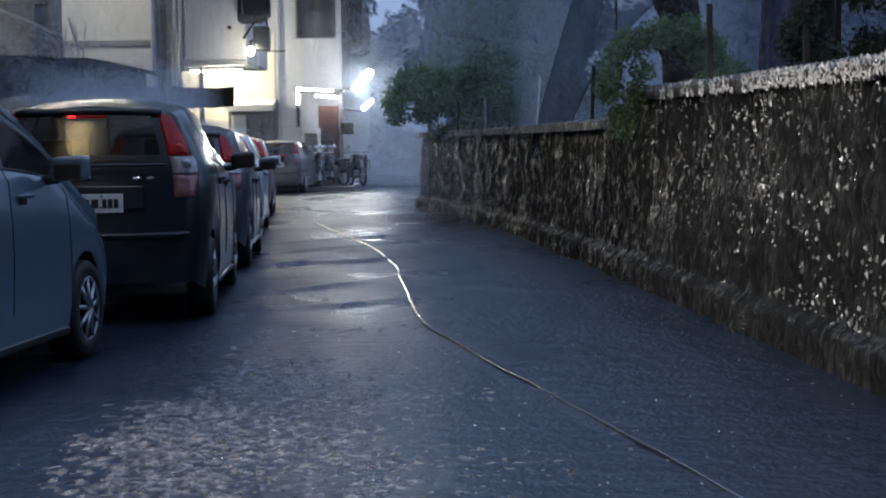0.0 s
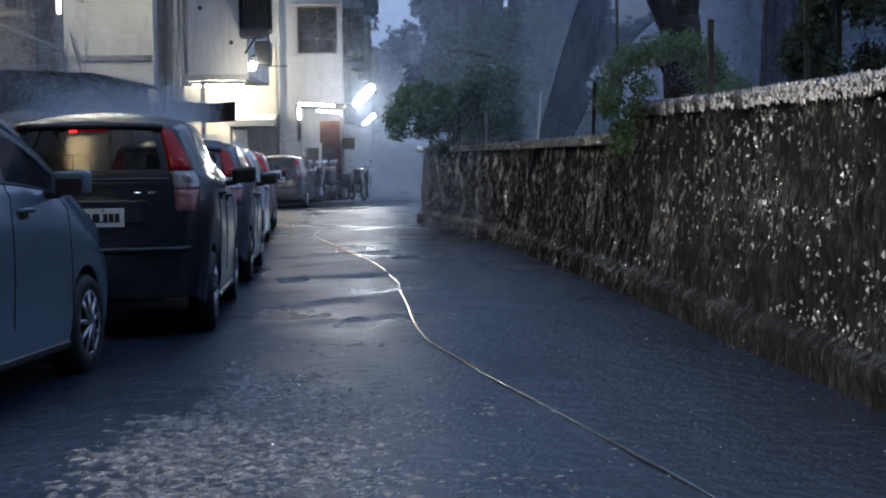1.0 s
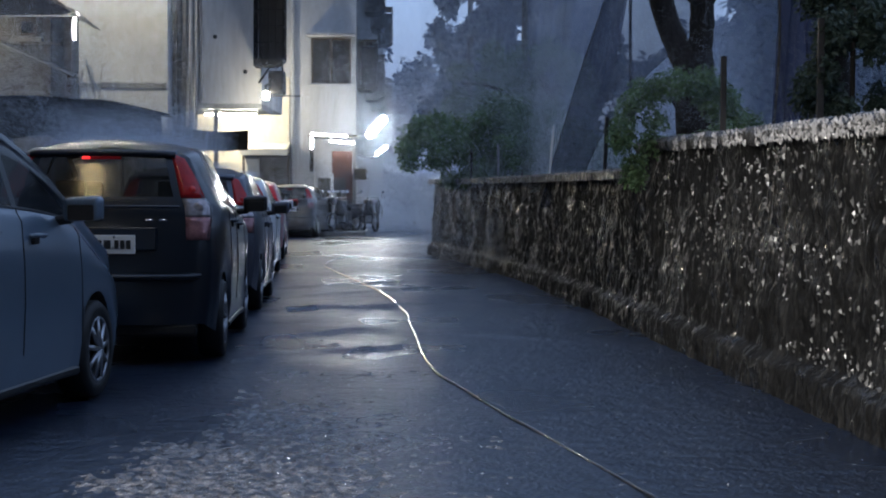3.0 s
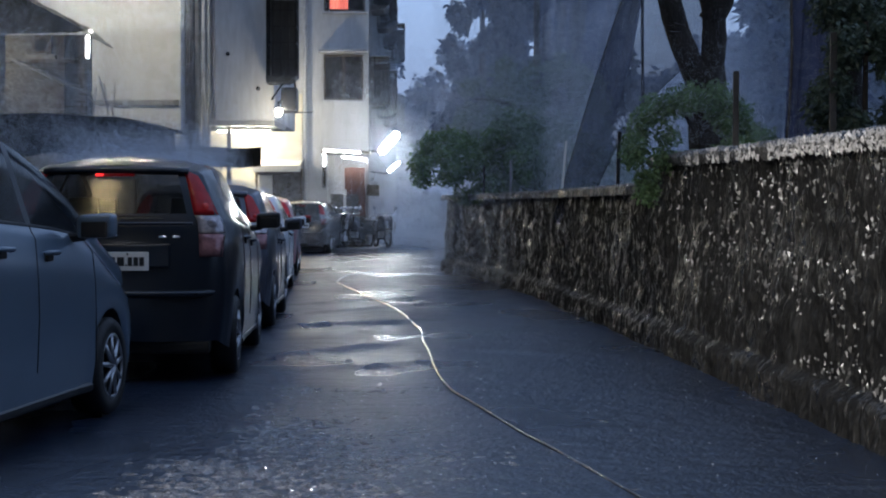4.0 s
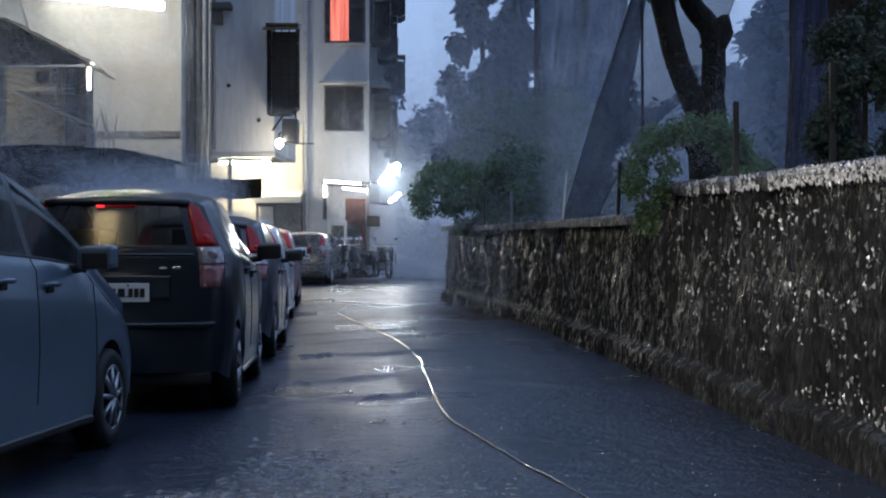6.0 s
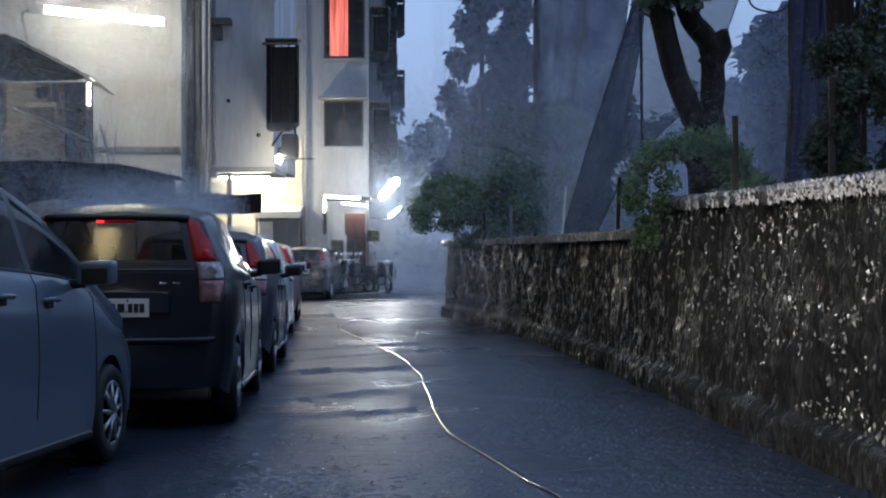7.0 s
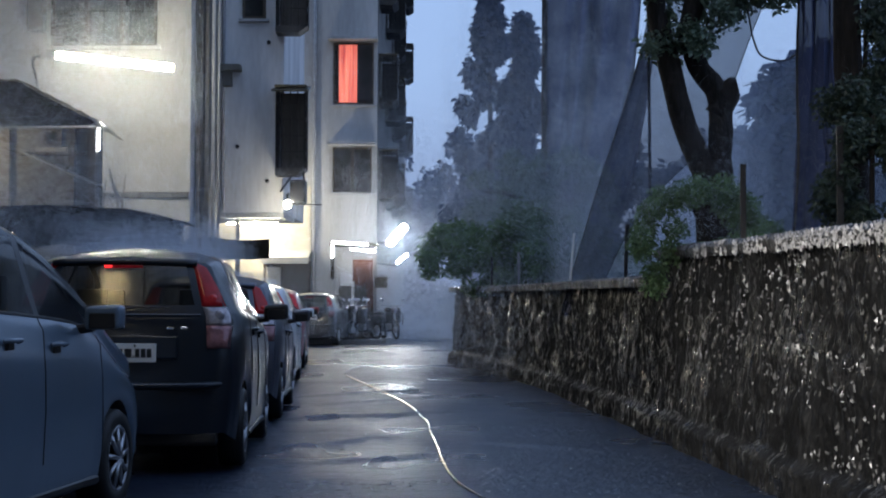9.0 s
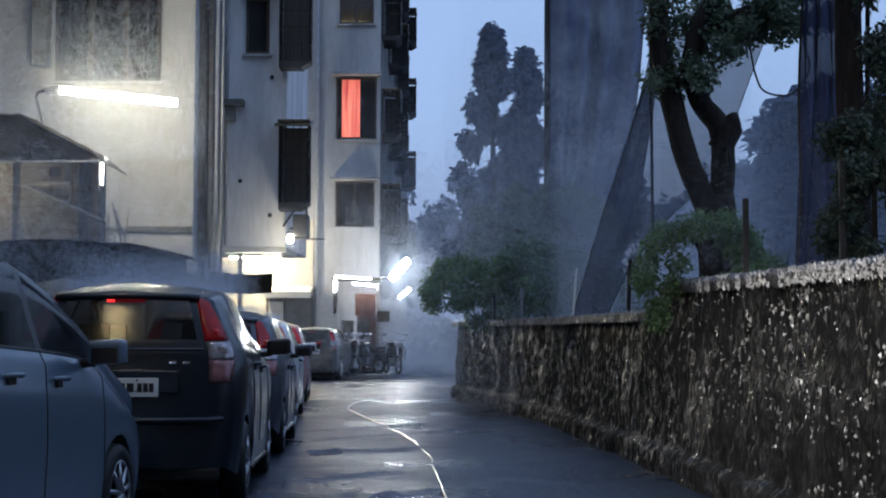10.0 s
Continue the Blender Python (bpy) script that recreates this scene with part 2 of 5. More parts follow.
_n, _l = RAIN.node_tree.nodes, RAIN.node_tree.links
_d, _t, _m = _n.new("ShaderNodeBsdfDiffuse"), _n.new("ShaderNodeBsdfTranslucent"), _n.new("ShaderNodeMixShader")
_d.inputs[0].default_value = _t.inputs[0].default_value = (0.76, 0.84, 0.95, 1)
_m.inputs[0].default_value = 0.5
_l.new(_d.outputs[0], _m.inputs[1])
_l.new(_t.outputs[0], _m.inputs[2])
_l.new(_m.outputs[0], _n["Material Output"].inputs[0])
for _p in (PAINTS["navy"], PAINTS["grey"]):
    _p.node_tree.nodes["Principled BSDF"].inputs["Coat Weight"].default_value = 0.5
    _p.node_tree.nodes["Principled BSDF"].inputs["Specular IOR Level"].default_value = 0.3
for _p in PAINTS.values():
    _p.node_tree.nodes["Principled BSDF"].inputs["Coat Roughness"].default_value = 0.16
# no lamp behind it: backlight and shaded folds are put into the emission
CURTAIN = glow("backlit_red_curtain", (0.75, 0.13, 0.1), 0.5)
_n, _l = CURTAIN.node_tree.nodes, CURTAIN.node_tree.links
_co, _mp, _tx, _rp = _n.new("ShaderNodeTexCoord"), _n.new("ShaderNodeMapping"), _n.new("ShaderNodeTexNoise"), _n.new("ShaderNodeValToRGB")
_mp.inputs["Scale"].default_value = (9, 9, 0.5)
_tx.inputs["Scale"].default_value = 1.0
_rp.color_ramp.elements[0].position, _rp.color_ramp.elements[1].position = 0.36, 0.66
_rp.color_ramp.elements[0].color, _rp.color_ramp.elements[1].color = (0.32, 0.03, 0.03, 1), (1.0, 0.3, 0.2, 1)
_l.new(_co.outputs["Object"], _mp.inputs[0])
_l.new(_mp.outputs[0], _tx.inputs[0])
_l.new(_tx.outputs[0], _rp.inputs[0])
_l.new(_rp.outputs[0], _n["Principled BSDF"].inputs["Emission Color"])
BRAKE = glow("emissive_red", (1.0, 0.03, 0.03), 1.1)


# ---------------------------------------------------------------- builders
def thing(name, label, category, at=(0, 0, 0), turn=0.0, group="", kind=""):
    ob = new(name)
    ob.empty_display_size = 0.2
    ob.matrix_basis = pose(*at, 0, 0, turn)
    return tagged(ob, label, category, group, kind)


def part(name, bm, material, parent=None, label="", smooth=False):
    me = bpy.data.meshes.new(name)
    bm.to_mesh(me)
    bm.free()
    me.materials.append(material)
    if smooth:
        me.shade_smooth()
    ob = new(name, me)
    if parent is not None:
        ob.parent = parent
    if label:
        ob["label"] = label
    return ob


def piece(name, verts, faces, material, parent=None, label="", smooth=False):
    me = bpy.data.meshes.new(name)
    me.from_pydata([tuple(v) for v in verts], [], [tuple(f) for f in faces])
    me.materials.append(material)
    if smooth:
        me.shade_smooth()
    ob = new(name, me)
    if parent is not None:
        ob.parent = parent
    if label:
        ob["label"] = label
    return ob


def box(x0, x1, y0, y1, z0, z1, bevel=0.0, bm=None, seg=2):
    own = bmesh.new()
    bmesh.ops.create_cube(own, size=1, matrix=Matrix.Translation(((x0 + x1) / 2, (y0 + y1) / 2, (z0 + z1) / 2)) @ Matrix.Diagonal((abs(x1 - x0), abs(y1 - y0), abs(z1 - z0), 1)))
    if bevel:
        bmesh.ops.bevel(own, geom=own.edges[:], offset=bevel, segments=seg, affect="EDGES", profile=0.7)
    if bm is None:
        return own
    me = bpy.data.meshes.new("tmp")
    own.to_mesh(me)
    bm.from_mesh(me)
    own.free()
    bpy.data.meshes.remove(me)
    return bm


def tube(points, radius, sides=8, bm=None, close=True):
    """A round bar or limb along points; radius a number or one for each point."""
    bm = bm or bmesh.new()
    pts = [Vector(p) for p in points]
    rad = radius if isinstance(radius, (list, tuple)) else [radius] * len(pts)
    rings = []
    ref = Vector((0.31, 0.17, 0.93)).normalized()
    for i, p in enumerate(pts):
        d = (pts[min(i + 1, len(pts) - 1)] - pts[max(i - 1, 0)]).normalized()
        if abs(d.dot(ref)) > 0.95:
            ref = Vector((0.9, 0.4, 0.1)).normalized()
        u = d.cross(ref).normalized()
        v = d.cross(u)
        rings.append([bm.verts.new(p + (u * math.cos(a) + v * math.sin(a)) * rad[i]) for a in [2 * math.pi * k / sides for k in range(sides)]])
    for a, b in zip(rings, rings[1:]):
        for k in range(sides):
            bm.faces.new((a[k], a[(k + 1) % sides], b[(k + 1) % sides], b[k]))
    if close:
        bm.faces.new(rings[0][::-1])
        bm.faces.new(rings[-1])
    bmesh.ops.recalc_face_normals(bm, faces=bm.faces[:])
    return bm


def curve_pts(pts, n=8):
    """A smooth line through pts."""
    p = [Vector(q) for q in pts]
    p = [p[0] * 2 - p[1], *p, p[-1] * 2 - p[-2]]
    out = []
    for i in range(1, len(p) - 2):
        for k in range(n):
            t = k / n
            out.append(0.5 * ((2 * p[i]) + (p[i + 1] - p[i - 1]) * t + (2 * p[i - 1] - 5 * p[i] + 4 * p[i + 1] - p[i + 2]) * t * t + (3 * p[i] - p[i - 1] - 3 * p[i + 1] + p[i + 2]) * t ** 3))
    out.append(p[-2])
    return out


def leaf_cloud(rng, centers, spread, count, size, droop=0.3, narrow=0.5):
    """Verts and faces of many small bent leaves scattered in clumps round centers."""
    centers = np.asarray(centers, float)
    which = rng.integers(0, len(centers), count)
    spread = np.asarray(spread, float)
    d = rng.normal(size=(count, 3))
    d /= np.linalg.norm(d, axis=1)[:, None]
    base = centers[which] + d * spread * (rng.random((count, 1)) ** 0.5)
    a = rng.random(count) * 2 * np.pi
    tilt = rng.normal(-droop, 0.5, count)
    along = np.stack([np.cos(a) * np.cos(tilt), np.sin(a) * np.cos(tilt), np.sin(tilt)], 1)
    up = rng.normal(size=(count, 3))
    side = np.cross(along, up)
    side /= np.linalg.norm(side, axis=1)[:, None] + 1e-9
    nrm = np.cross(side, along)
    s = size * (0.6 + 0.8 * rng.random((count, 1)))
    p0, p3 = base, base + along * s
    mid = base + along * s * 0.5
    p1, p2 = mid + side * s * narrow * 0.5 + nrm * s * 0.08, mid - side * s * narrow * 0.5 + nrm * s * 0.08
    verts = np.stack([p0, p1, p3, p2], 1).reshape(-1, 3)
    k = np.arange(count)[:, None] * 4
    faces = np.concatenate([k + [0, 1, 2], k + [0, 2, 3]], 0)
    return verts, faces


# ---------------------------------------------------------------- cars
def smooth_line(knots, y, blur=0.02):
    """A softened line through knots (place, value), read at y."""
    ks = np.array(knots, float)
    offs = np.linspace(-blur, blur, 9)
    return float(np.mean([np.interp(y + o, ks[:, 0], ks[:, 1]) for o in offs]))


HATCH = dict(
    top=[(0.0, 0.945), (0.06, 0.968), (0.2, 0.995), (0.38, 1.0), (0.48, 0.98), (0.56, 0.91), (0.735, 0.70), (0.78, 0.675), (0.9, 0.635), (0.97, 0.56), (1.0, 0.46)],
    belt=[(0.0, 0.70), (0.3, 0.675), (0.7, 0.645), (0.8, 0.61), (1.0, 0.42)],
    plan=[(0.0, 0.9), (0.04, 0.955), (0.14, 1.0), (0.8, 1.0), (0.92, 0.94), (0.97, 0.86), (1.0, 0.74)],
    taper=0.33, lean=0.16, panes=[(0.17, 0.25), (0.27, 0.44), (0.46, 0.69)], glass_top=(0.505, 0.735))
LOW_NOSE = dict(HATCH, top=[(0.0, 0.945), (0.06, 0.968), (0.2, 0.995), (0.38, 1.0), (0.48, 0.98), (0.56, 0.905), (0.735, 0.65), (0.78, 0.605), (0.9, 0.535), (0.97, 0.45), (1.0, 0.38)],
                belt=[(0.0, 0.70), (0.3, 0.675), (0.62, 0.64), (0.7, 0.60), (0.8, 0.505), (0.9, 0.44), (1.0, 0.35)])
ROUND_BACK = dict(HATCH, roof_half=0.60, lean=0.115,
                  belt=[(0.0, 0.72), (0.2, 0.70), (0.4, 0.675), (0.7, 0.64), (0.8, 0.61), (1.0, 0.42)],
                  plan=[(0.0, 0.885), (0.03, 0.945), (0.09, 0.985), (0.16, 1.0), (0.8, 1.0), (0.92, 0.94), (0.97, 0.86), (1.0, 0.74)])
SALOON = dict(
    top=[(0.0, 0.60), (0.04, 0.655), (0.16, 0.68), (0.2, 0.70), (0.34, 0.955), (0.42, 0.995), (0.52, 1.0), (0.58, 0.965), (0.74, 0.68), (0.78, 0.64), (0.9, 0.6), (0.97, 0.53), (1.0, 0.44)],
    belt=[(0.0, 0.55), (0.3, 0.61), (0.7, 0.585), (0.8, 0.56), (1.0, 0.40)],
    plan=HATCH["plan"], taper=0.33, lean=0.02, panes=[(0.25, 0.3), (0.315, 0.46), (0.48, 0.70)], glass_top=(0.585, 0.735))


def make_car(label, paint, size, at, turn, style=HATCH, wheel_r=0.29, plate=True, lit=False, seed=0):
    L, W, H = size
    car = thing("car", label, "car", at, turn, "cars parked along the lane")
    rear_axle, front_axle = 0.155 * L, 0.79 * L
    arch = wheel_r + 0.055

    def skin(y):
        f = y / L
        top = smooth_line(style["top"], f) * H
        belt = min(smooth_line(style["belt"], f) * H, top - 0.05)
        w = smooth_line(style["plan"], f) * W / 2
        bottom = 0.2 + 0.1 * max(0, 1 - f / 0.08) + 0.04 * max(0, (f - 0.92) / 0.08)
        for axle in (rear_axle, front_axle):
            if abs(y - axle) < arch:
                bottom = max(bottom, wheel_r + math.sqrt(arch ** 2 - (y - axle) ** 2))
        bottom = min(bottom, belt - 0.12)
        house = max(0.0, top - belt)
        roof = w * (1 - style["taper"] * min(1.0, house / (0.38 * H)))
        if "roof_half" in style:
            roof = w + (style["roof_half"] - w) * min(1.0, house / (0.215 * H))
        flare = 0.012 if any(abs(y - a) < arch + 0.06 for a in (rear_axle, front_axle)) else 0.0
        row = [(w * 0.955 + flare, bottom), (w * 0.985 + flare, bottom + 0.2 * (belt - bottom)), (w, bottom + 0.5 * (belt - bottom)), (w * 0.995, bottom + 0.72 * (belt - bottom)),
               (w * 0.975, belt - 0.045), (w * 0.945, belt), (w * 0.93, belt + 0.06 * house)]
        for q in (0.3, 0.55, 0.8):
            row.append((w * 0.93 + (roof - w * 0.93) * q ** 1.15, belt + house * q))
        row += [(roof * 0.975, belt + house * 0.885), (roof * 0.90, top - 0.062 * min(1, house * 3)), (roof * 0.70, top - 0.024 * min(1, house * 3)), (roof * 0.36, top - 0.004), (0.0, top + 0.006)]
        return row

    def place(x, y, z):
        f = y / L
        if f < 0.26:
            y += (1 - f / 0.26) ** 1.5 * style["lean"] * L * 0.55 * max(0.0, (z / H - 0.58) / 0.42) ** 1.1
        return (x, y, z)

    stations = sorted({round(v, 4) for v in np.linspace(0, L, 56)} | {round(a + s * arch * 0.999, 4) for a in (rear_axle, front_axle) for s in (-1, 1)} | {round(p * L, 4) for q in style["panes"] for p in q})
    rows = [skin(y) for y in stations]
    groups = {}

    def put(key, quad):
        groups.setdefault(key, []).append(quad)

    LAST = len(rows[0]) - 1
    for i in range(len(stations) - 1):
        mid = (stations[i] + stations[i + 1]) / 2 / L
        for v in range(LAST):
            for s in (-1, 1):
                q = [place(s * rows[i][v][0], stations[i], rows[i][v][1]), place(s * rows[i + 1][v][0], stations[i + 1], rows[i + 1][v][1]),
                     place(s * rows[i + 1][v + 1][0], stations[i + 1], rows[i + 1][v + 1][1]), place(s * rows[i][v + 1][0], stations[i], rows[i][v + 1][1])]
                if s < 0:
                    q = q[::-1]
                key = "body"
                pane = [k for k, (a, b) in enumerate(style["panes"]) if a < mid < b]
                if 6 <= v <= 9 and rows[i][LAST][1] - rows[i][5][1] > 0.10:
                    if pane:
                        key = ("window", s, pane[0])
                    elif style["panes"][0][1] < mid < style["panes"][-1][1]:
                        key = ("pillar", s, 0 if mid < style["panes"][1][1] - 0.05 else 1)
                if v >= 11 and style["glass_top"][0] < mid < style["glass_top"][1]:
                    key = "windscreen"
                if style is SALOON and v >= 11 and 0.2 < mid < 0.34:
                    key = "rear_window"
                put(key, q)
    # closed ends
    for end, row in ((0, rows[0]), (1, rows[-1])):
        y0 = stations[0] if end == 0 else stations[-1]
        cols = [-1, -0.86, -0.72, -0.45, -0.2, 0, 0.2, 0.45, 0.72, 0.86, 1]

        def at_end(c, v):
            x, z = row[v]
            bulge = (0.075 if end == 0 else 0.12) * (1 - abs(c) ** 2.5)
            if end == 0 and z < 0.40 * H:
                bulge += 0.055 * (1 - abs(c) ** 6)
            return place(c * x, y0 - bulge if end == 0 else y0 + bulge, z)

        for v in range(12):
            for a, b in zip(cols, cols[1:]):
                q = [at_end(a, v), at_end(b, v), at_end(b, v + 1), at_end(a, v + 1)]
                if end == 1:
                    q = q[::-1]
                key, zc = "body", (row[v][1] + row[v + 1][1]) / 2 / H
                if end == 0 and style is not SALOON:
                    if 6 <= v <= 10 and abs(a + b) / 2 < 0.7:
                        key = "rear_window"
                elif abs(a + b) / 2 > 0.75 and 3 <= v <= 4:
                    key = ("lamp", 1 if a > 0 else -1, v) if end == 0 else ("head", 1 if a > 0 else -1)
                put(key, q)
    names = {"body": ("body", PAINTS[paint], ""), "windscreen": ("windscreen", GLASS_CAR, "wet tinted windscreen"), "rear_window": ("rear_window", GLASS_REAR, "wet tinted rear window")}

    def build(key, name, material, label="", push=0.0):
        bm = bmesh.new()
        for q in groups[key] if not isinstance(key, list) else [q for k in key for q in groups[k]]:
            vs = [bm.verts.new(p) for p in q]
            try:
                bm.faces.new(vs)
            except ValueError:
                pass
        bmesh.ops.remove_doubles(bm, verts=bm.verts[:], dist=0.0008)
        bmesh.ops.dissolve_degenerate(bm, dist=0.0005, edges=bm.edges[:])
        if push:
            bm.normal_update()
            for v in bm.verts:
                v.co += v.normal * push
        return part(name, bm, material, car, label, smooth=True)

    for key in list(groups):
        if key in names:
            build(key, *names[key])
        elif key[0] == "window":
            build(key, "side_window", GLASS_CAR, "tinted side window")
        elif key[0] == "pillar":
            build(key, "door_pillar", PLASTIC, "black door pillar")
        elif key[0] == "head":
            build(key, "headlight", LAMP_CLEAR, "clear headlight")
    # tail lights wrapped on the rear corners
    rear = rows[0]

    def on_rear(c, z, lift=0.012):
        zs, xs = [q[1] for q in rear[:12]], [q[0] for q in rear[:12]]
        bulge = 0.075 * (1 - abs(c) ** 2.5) + (0.055 * (1 - abs(c) ** 6) if z < 0.40 * H else 0)
        if abs(c) > 1:
            y = abs(c) - 1
            row = skin(y)[:12]
            return place(math.copysign(float(np.interp(z, [q[1] for q in row], [q[0] for q in row])) + lift, c), y, z)
        round_off = max(0.0, (abs(c) - 0.85) / 0.15)
        return place(c * float(np.interp(z, zs, xs)) + math.copysign(lift * round_off, c), -bulge - lift * (1 - 0.5 * round_off), z)

    def rear_patch(name, z0, z1, c_in, c_out, material, label, s):
        """A lens that lies on the rear face between two slanting edges."""
        bm = bmesh.new()
        nz, nc = 8, 4
        grid = []
        for lift in (0.014, -0.01):
            grid.append([[bm.verts.new(on_rear(s * (np.interp(k / nz, [0, 1], c_in) * (1 - j / nc) + np.interp(k / nz, [0, 1], c_out) * j / nc), z0 + (z1 - z0) * k / nz, lift - (0.006 if lift > 0 and (k in (0, nz) or j in (0, nc)) else 0))) for j in range(nc + 1)] for k in range(nz + 1)])
        front, back = grid
        for g in grid:
            for k in range(nz):
                for j in range(nc):
                    bm.faces.new((g[k][j], g[k][j + 1], g[k + 1][j + 1], g[k + 1][j]))
        rim = [(0, j) for j in range(nc)] + [(k, nc) for k in range(nz)] + [(nz, j) for j in range(nc, 0, -1)] + [(k, 0) for k in range(nz, 0, -1)]
        for (k, j), (k2, j2) in zip(rim, rim[1:] + rim[:1]):
            bm.faces.new((front[k][j], front[k2][j2], back[k2][j2], back[k][j]))
        bmesh.ops.recalc_face_normals(bm, faces=bm.faces[:])
        return part(name, bm, material, car, label, smooth=True)

    for s in (-1, 1):
        if style is not SALOON:
            tail = rear_patch("tail_light", 0.728 * H, 0.925 * H, (0.79, 0.81), (1.04, 0.925), LAMP_RED, "tall red tail light", s)
            rear_patch("indicator", 0.648 * H, 0.725 * H, (0.80, 0.792), (1.08, 1.05), LAMP_CLEAR, "clear indicator lens", s)
            rear_patch("reversing_light", 0.545 * H, 0.645 * H, (0.80, 0.80), (1.0, 1.08), LAMP_SMOKE, "smoky pink reversing light", s)
            for zf, cf, r, m, lab in ((0.765, 0.92, 0.03, LAMP_GLINT, "round red reflector in the lamp"), (0.688, 0.92, 0.042, LAMP_CLEAR, "round clear bowl in the lamp")):
                bm = bmesh.new()
                p = Vector(on_rear(s * cf, zf * H, 0.006))
                bmesh.ops.create_icosphere(bm, subdivisions=2, radius=1, matrix=Matrix.Translation(p) @ Matrix.Diagonal((r, 0.02, r, 1)))
                part("lamp_bowl", bm, m, tail, lab, smooth=True)
    # floor pan, cabin and seats
    part("underbody", box(-W / 2 + 0.2, W / 2 - 0.2, 0.1, L - 0.12, 0.19, 0.5, 0.03), PLASTIC, car)
    for f in (0.27, 0.5):
        for s in (-1, 1):
            seat = part("car_seat", box(s * W * 0.23 - 0.23, s * W * 0.23 + 0.23, f * L, f * L + 0.16, 0.5, 0.66 * H, 0.05), CABIN, car)
            part("headrest", box(s * W * 0.23 - 0.12, s * W * 0.23 + 0.12, f * L + 0.02, f * L + 0.12, 0.69 * H, 0.69 * H + 0.2, 0.04), CABIN, seat)
    # wheels
    for y in (rear_axle, front_axle):
        for s in (-1, 1):
            wx = s * (W / 2 - 0.115)
            bm = bmesh.new()
            prof = [(0.0, -0.1), (wheel_r * 0.66, -0.1), (wheel_r * 0.93, -0.098), (wheel_r, -0.07), (wheel_r, 0.07), (wheel_r * 0.93, 0.098), (wheel_r * 0.68, 0.1), (wheel_r * 0.66, 0.085)]
            rings = [[bm.verts.new((wx + s * d, y + r * math.cos(a), wheel_r + r * math.sin(a))) for a in [2 * math.pi * k / 28 for k in range(28)]] for r, d in prof[1:]]
            for ra, rb in zip(rings, rings[1:]):
                for k in range(28):
                    bm.faces.new((ra[k], ra[(k + 1) % 28], rb[(k + 1) % 28], rb[k]))
            bm.faces.new(rings[0])
            bmesh.ops.recalc_face_normals(bm, faces=bm.faces[:])
            wheel = part("wheel", bm, RUBBER, car, smooth=True)
            bm = bmesh.new()
            bmesh.ops.create_cone(bm, cap_ends=True, segments=28, radius1=wheel_r * 0.67, radius2=wheel_r * 0.67, depth=0.05, matrix=Matrix.Translation((wx + s * 0.045, y, wheel_r)) @ Matrix.Rotation(radians(90), 4, "Y"))
            part("brake_disc", bm, PLASTIC, wheel)
            bm = tube([(wx + s * 0.088, y + wheel_r * 0.64 * math.cos(a), wheel_r + wheel_r * 0.64 * math.sin(a)) for a in [2 * math.pi * k / 28 for k in range(29)]], 0.012, 6, close=False)
            for k in range(9):
                a = 2 * math.pi * k / 9 + 0.2 * seed
                tube([(wx + s * 0.098, y, wheel_r), (wx + s * 0.088, y + wheel_r * 0.64 * math.cos(a), wheel_r + wheel_r * 0.64 * math.sin(a))], [0.022, 0.014], 5, bm)
            part("rim", bm, RIM, wheel, "silver multi-spoke rim", smooth=True)
    # mirrors, handles, door lines
    belt = smooth_line(style["belt"], 0.66) * H
    for s in (-1, 1):
        my, mz = 0.605 * L, belt + 0.075
        bm = box(s * (W / 2 + 0.005), s * (W / 2 + 0.215), my - 0.03, my + 0.075, mz - 0.075, mz + 0.085, 0.05, seg=5)
        for v in bm.verts:
            out = (abs(v.co.x) - W / 2) / 0.21
            v.co.z = mz + (v.co.z - mz) * (0.82 + 0.25 * out - 0.22 * out * out) + 0.012 * out
            v.co.y += 0.03 * out * (1 if v.co.y > my else 0.4)
        m = part("wing_mirror", bm, PAINTS[paint] if paint != "navy" else PLASTIC, car, smooth=True)
        part("mirror_glass", box(s * (W / 2 + 0.04), s * (W / 2 + 0.19), my - 0.036, my - 0.026, mz - 0.055, mz + 0.035, 0.012), PLASTIC, m, "dark wet mirror glass")
        part("mirror_arm", tube([(s * (W / 2 - 0.06), 0.612 * L, belt + 0.015), (s * (W / 2 + 0.05), 0.607 * L, belt + 0.03)], 0.028, 8), PLASTIC, m)
        for f in (0.30, 0.475):
            zz = smooth_line(style["belt"], f) * H - 0.12
            part("handle_recess", box(s * (W / 2 - 0.02), s * (W / 2 + 0.004), f * L + 0.03, f * L + 0.12, zz - 0.045, zz + 0.012, 0.01), PLASTIC, car, "dark hollow behind the handle")
            part("door_handle", tube(curve_pts([(s * (W / 2 - 0.004), f * L - 0.01, zz), (s * (W / 2 + 0.028), f * L + 0.02, zz + 0.006), (s * (W / 2 + 0.028), f * L + 0.14, zz + 0.004), (s * (W / 2 - 0.004), f * L + 0.17, zz - 0.003)], 5), 0.013, 6), PAINTS[paint], car, smooth=True)
        for f in (0.265, 0.45, 0.695):
            pts = []
            for v in range(1, 7):
                x, z = skin(f * L)[v]
                pts.append((s * (x + 0.0005), f * L, z))
            part("door_gap", tube(pts, 0.004, 4), PLASTIC, car)
        pts = [(s * (skin(y)[6][0] + 0.002), y, skin(y)[6][1] - 0.006) for y in np.linspace(0.18 * L, 0.70 * L, 14)]
        part("window_trim", tube([place(*p) for p in pts], 0.009, 6), PLASTIC, car)
        pts = [(s * (skin(y)[0][0] - 0.01), y, 0.215) for y in np.linspace(rear_axle + arch + 0.03, front_axle - arch - 0.03, 8)]
        part("sill", tube(pts, 0.03, 8), PLASTIC, car)
    # rear fittings
    rz = rows[0]
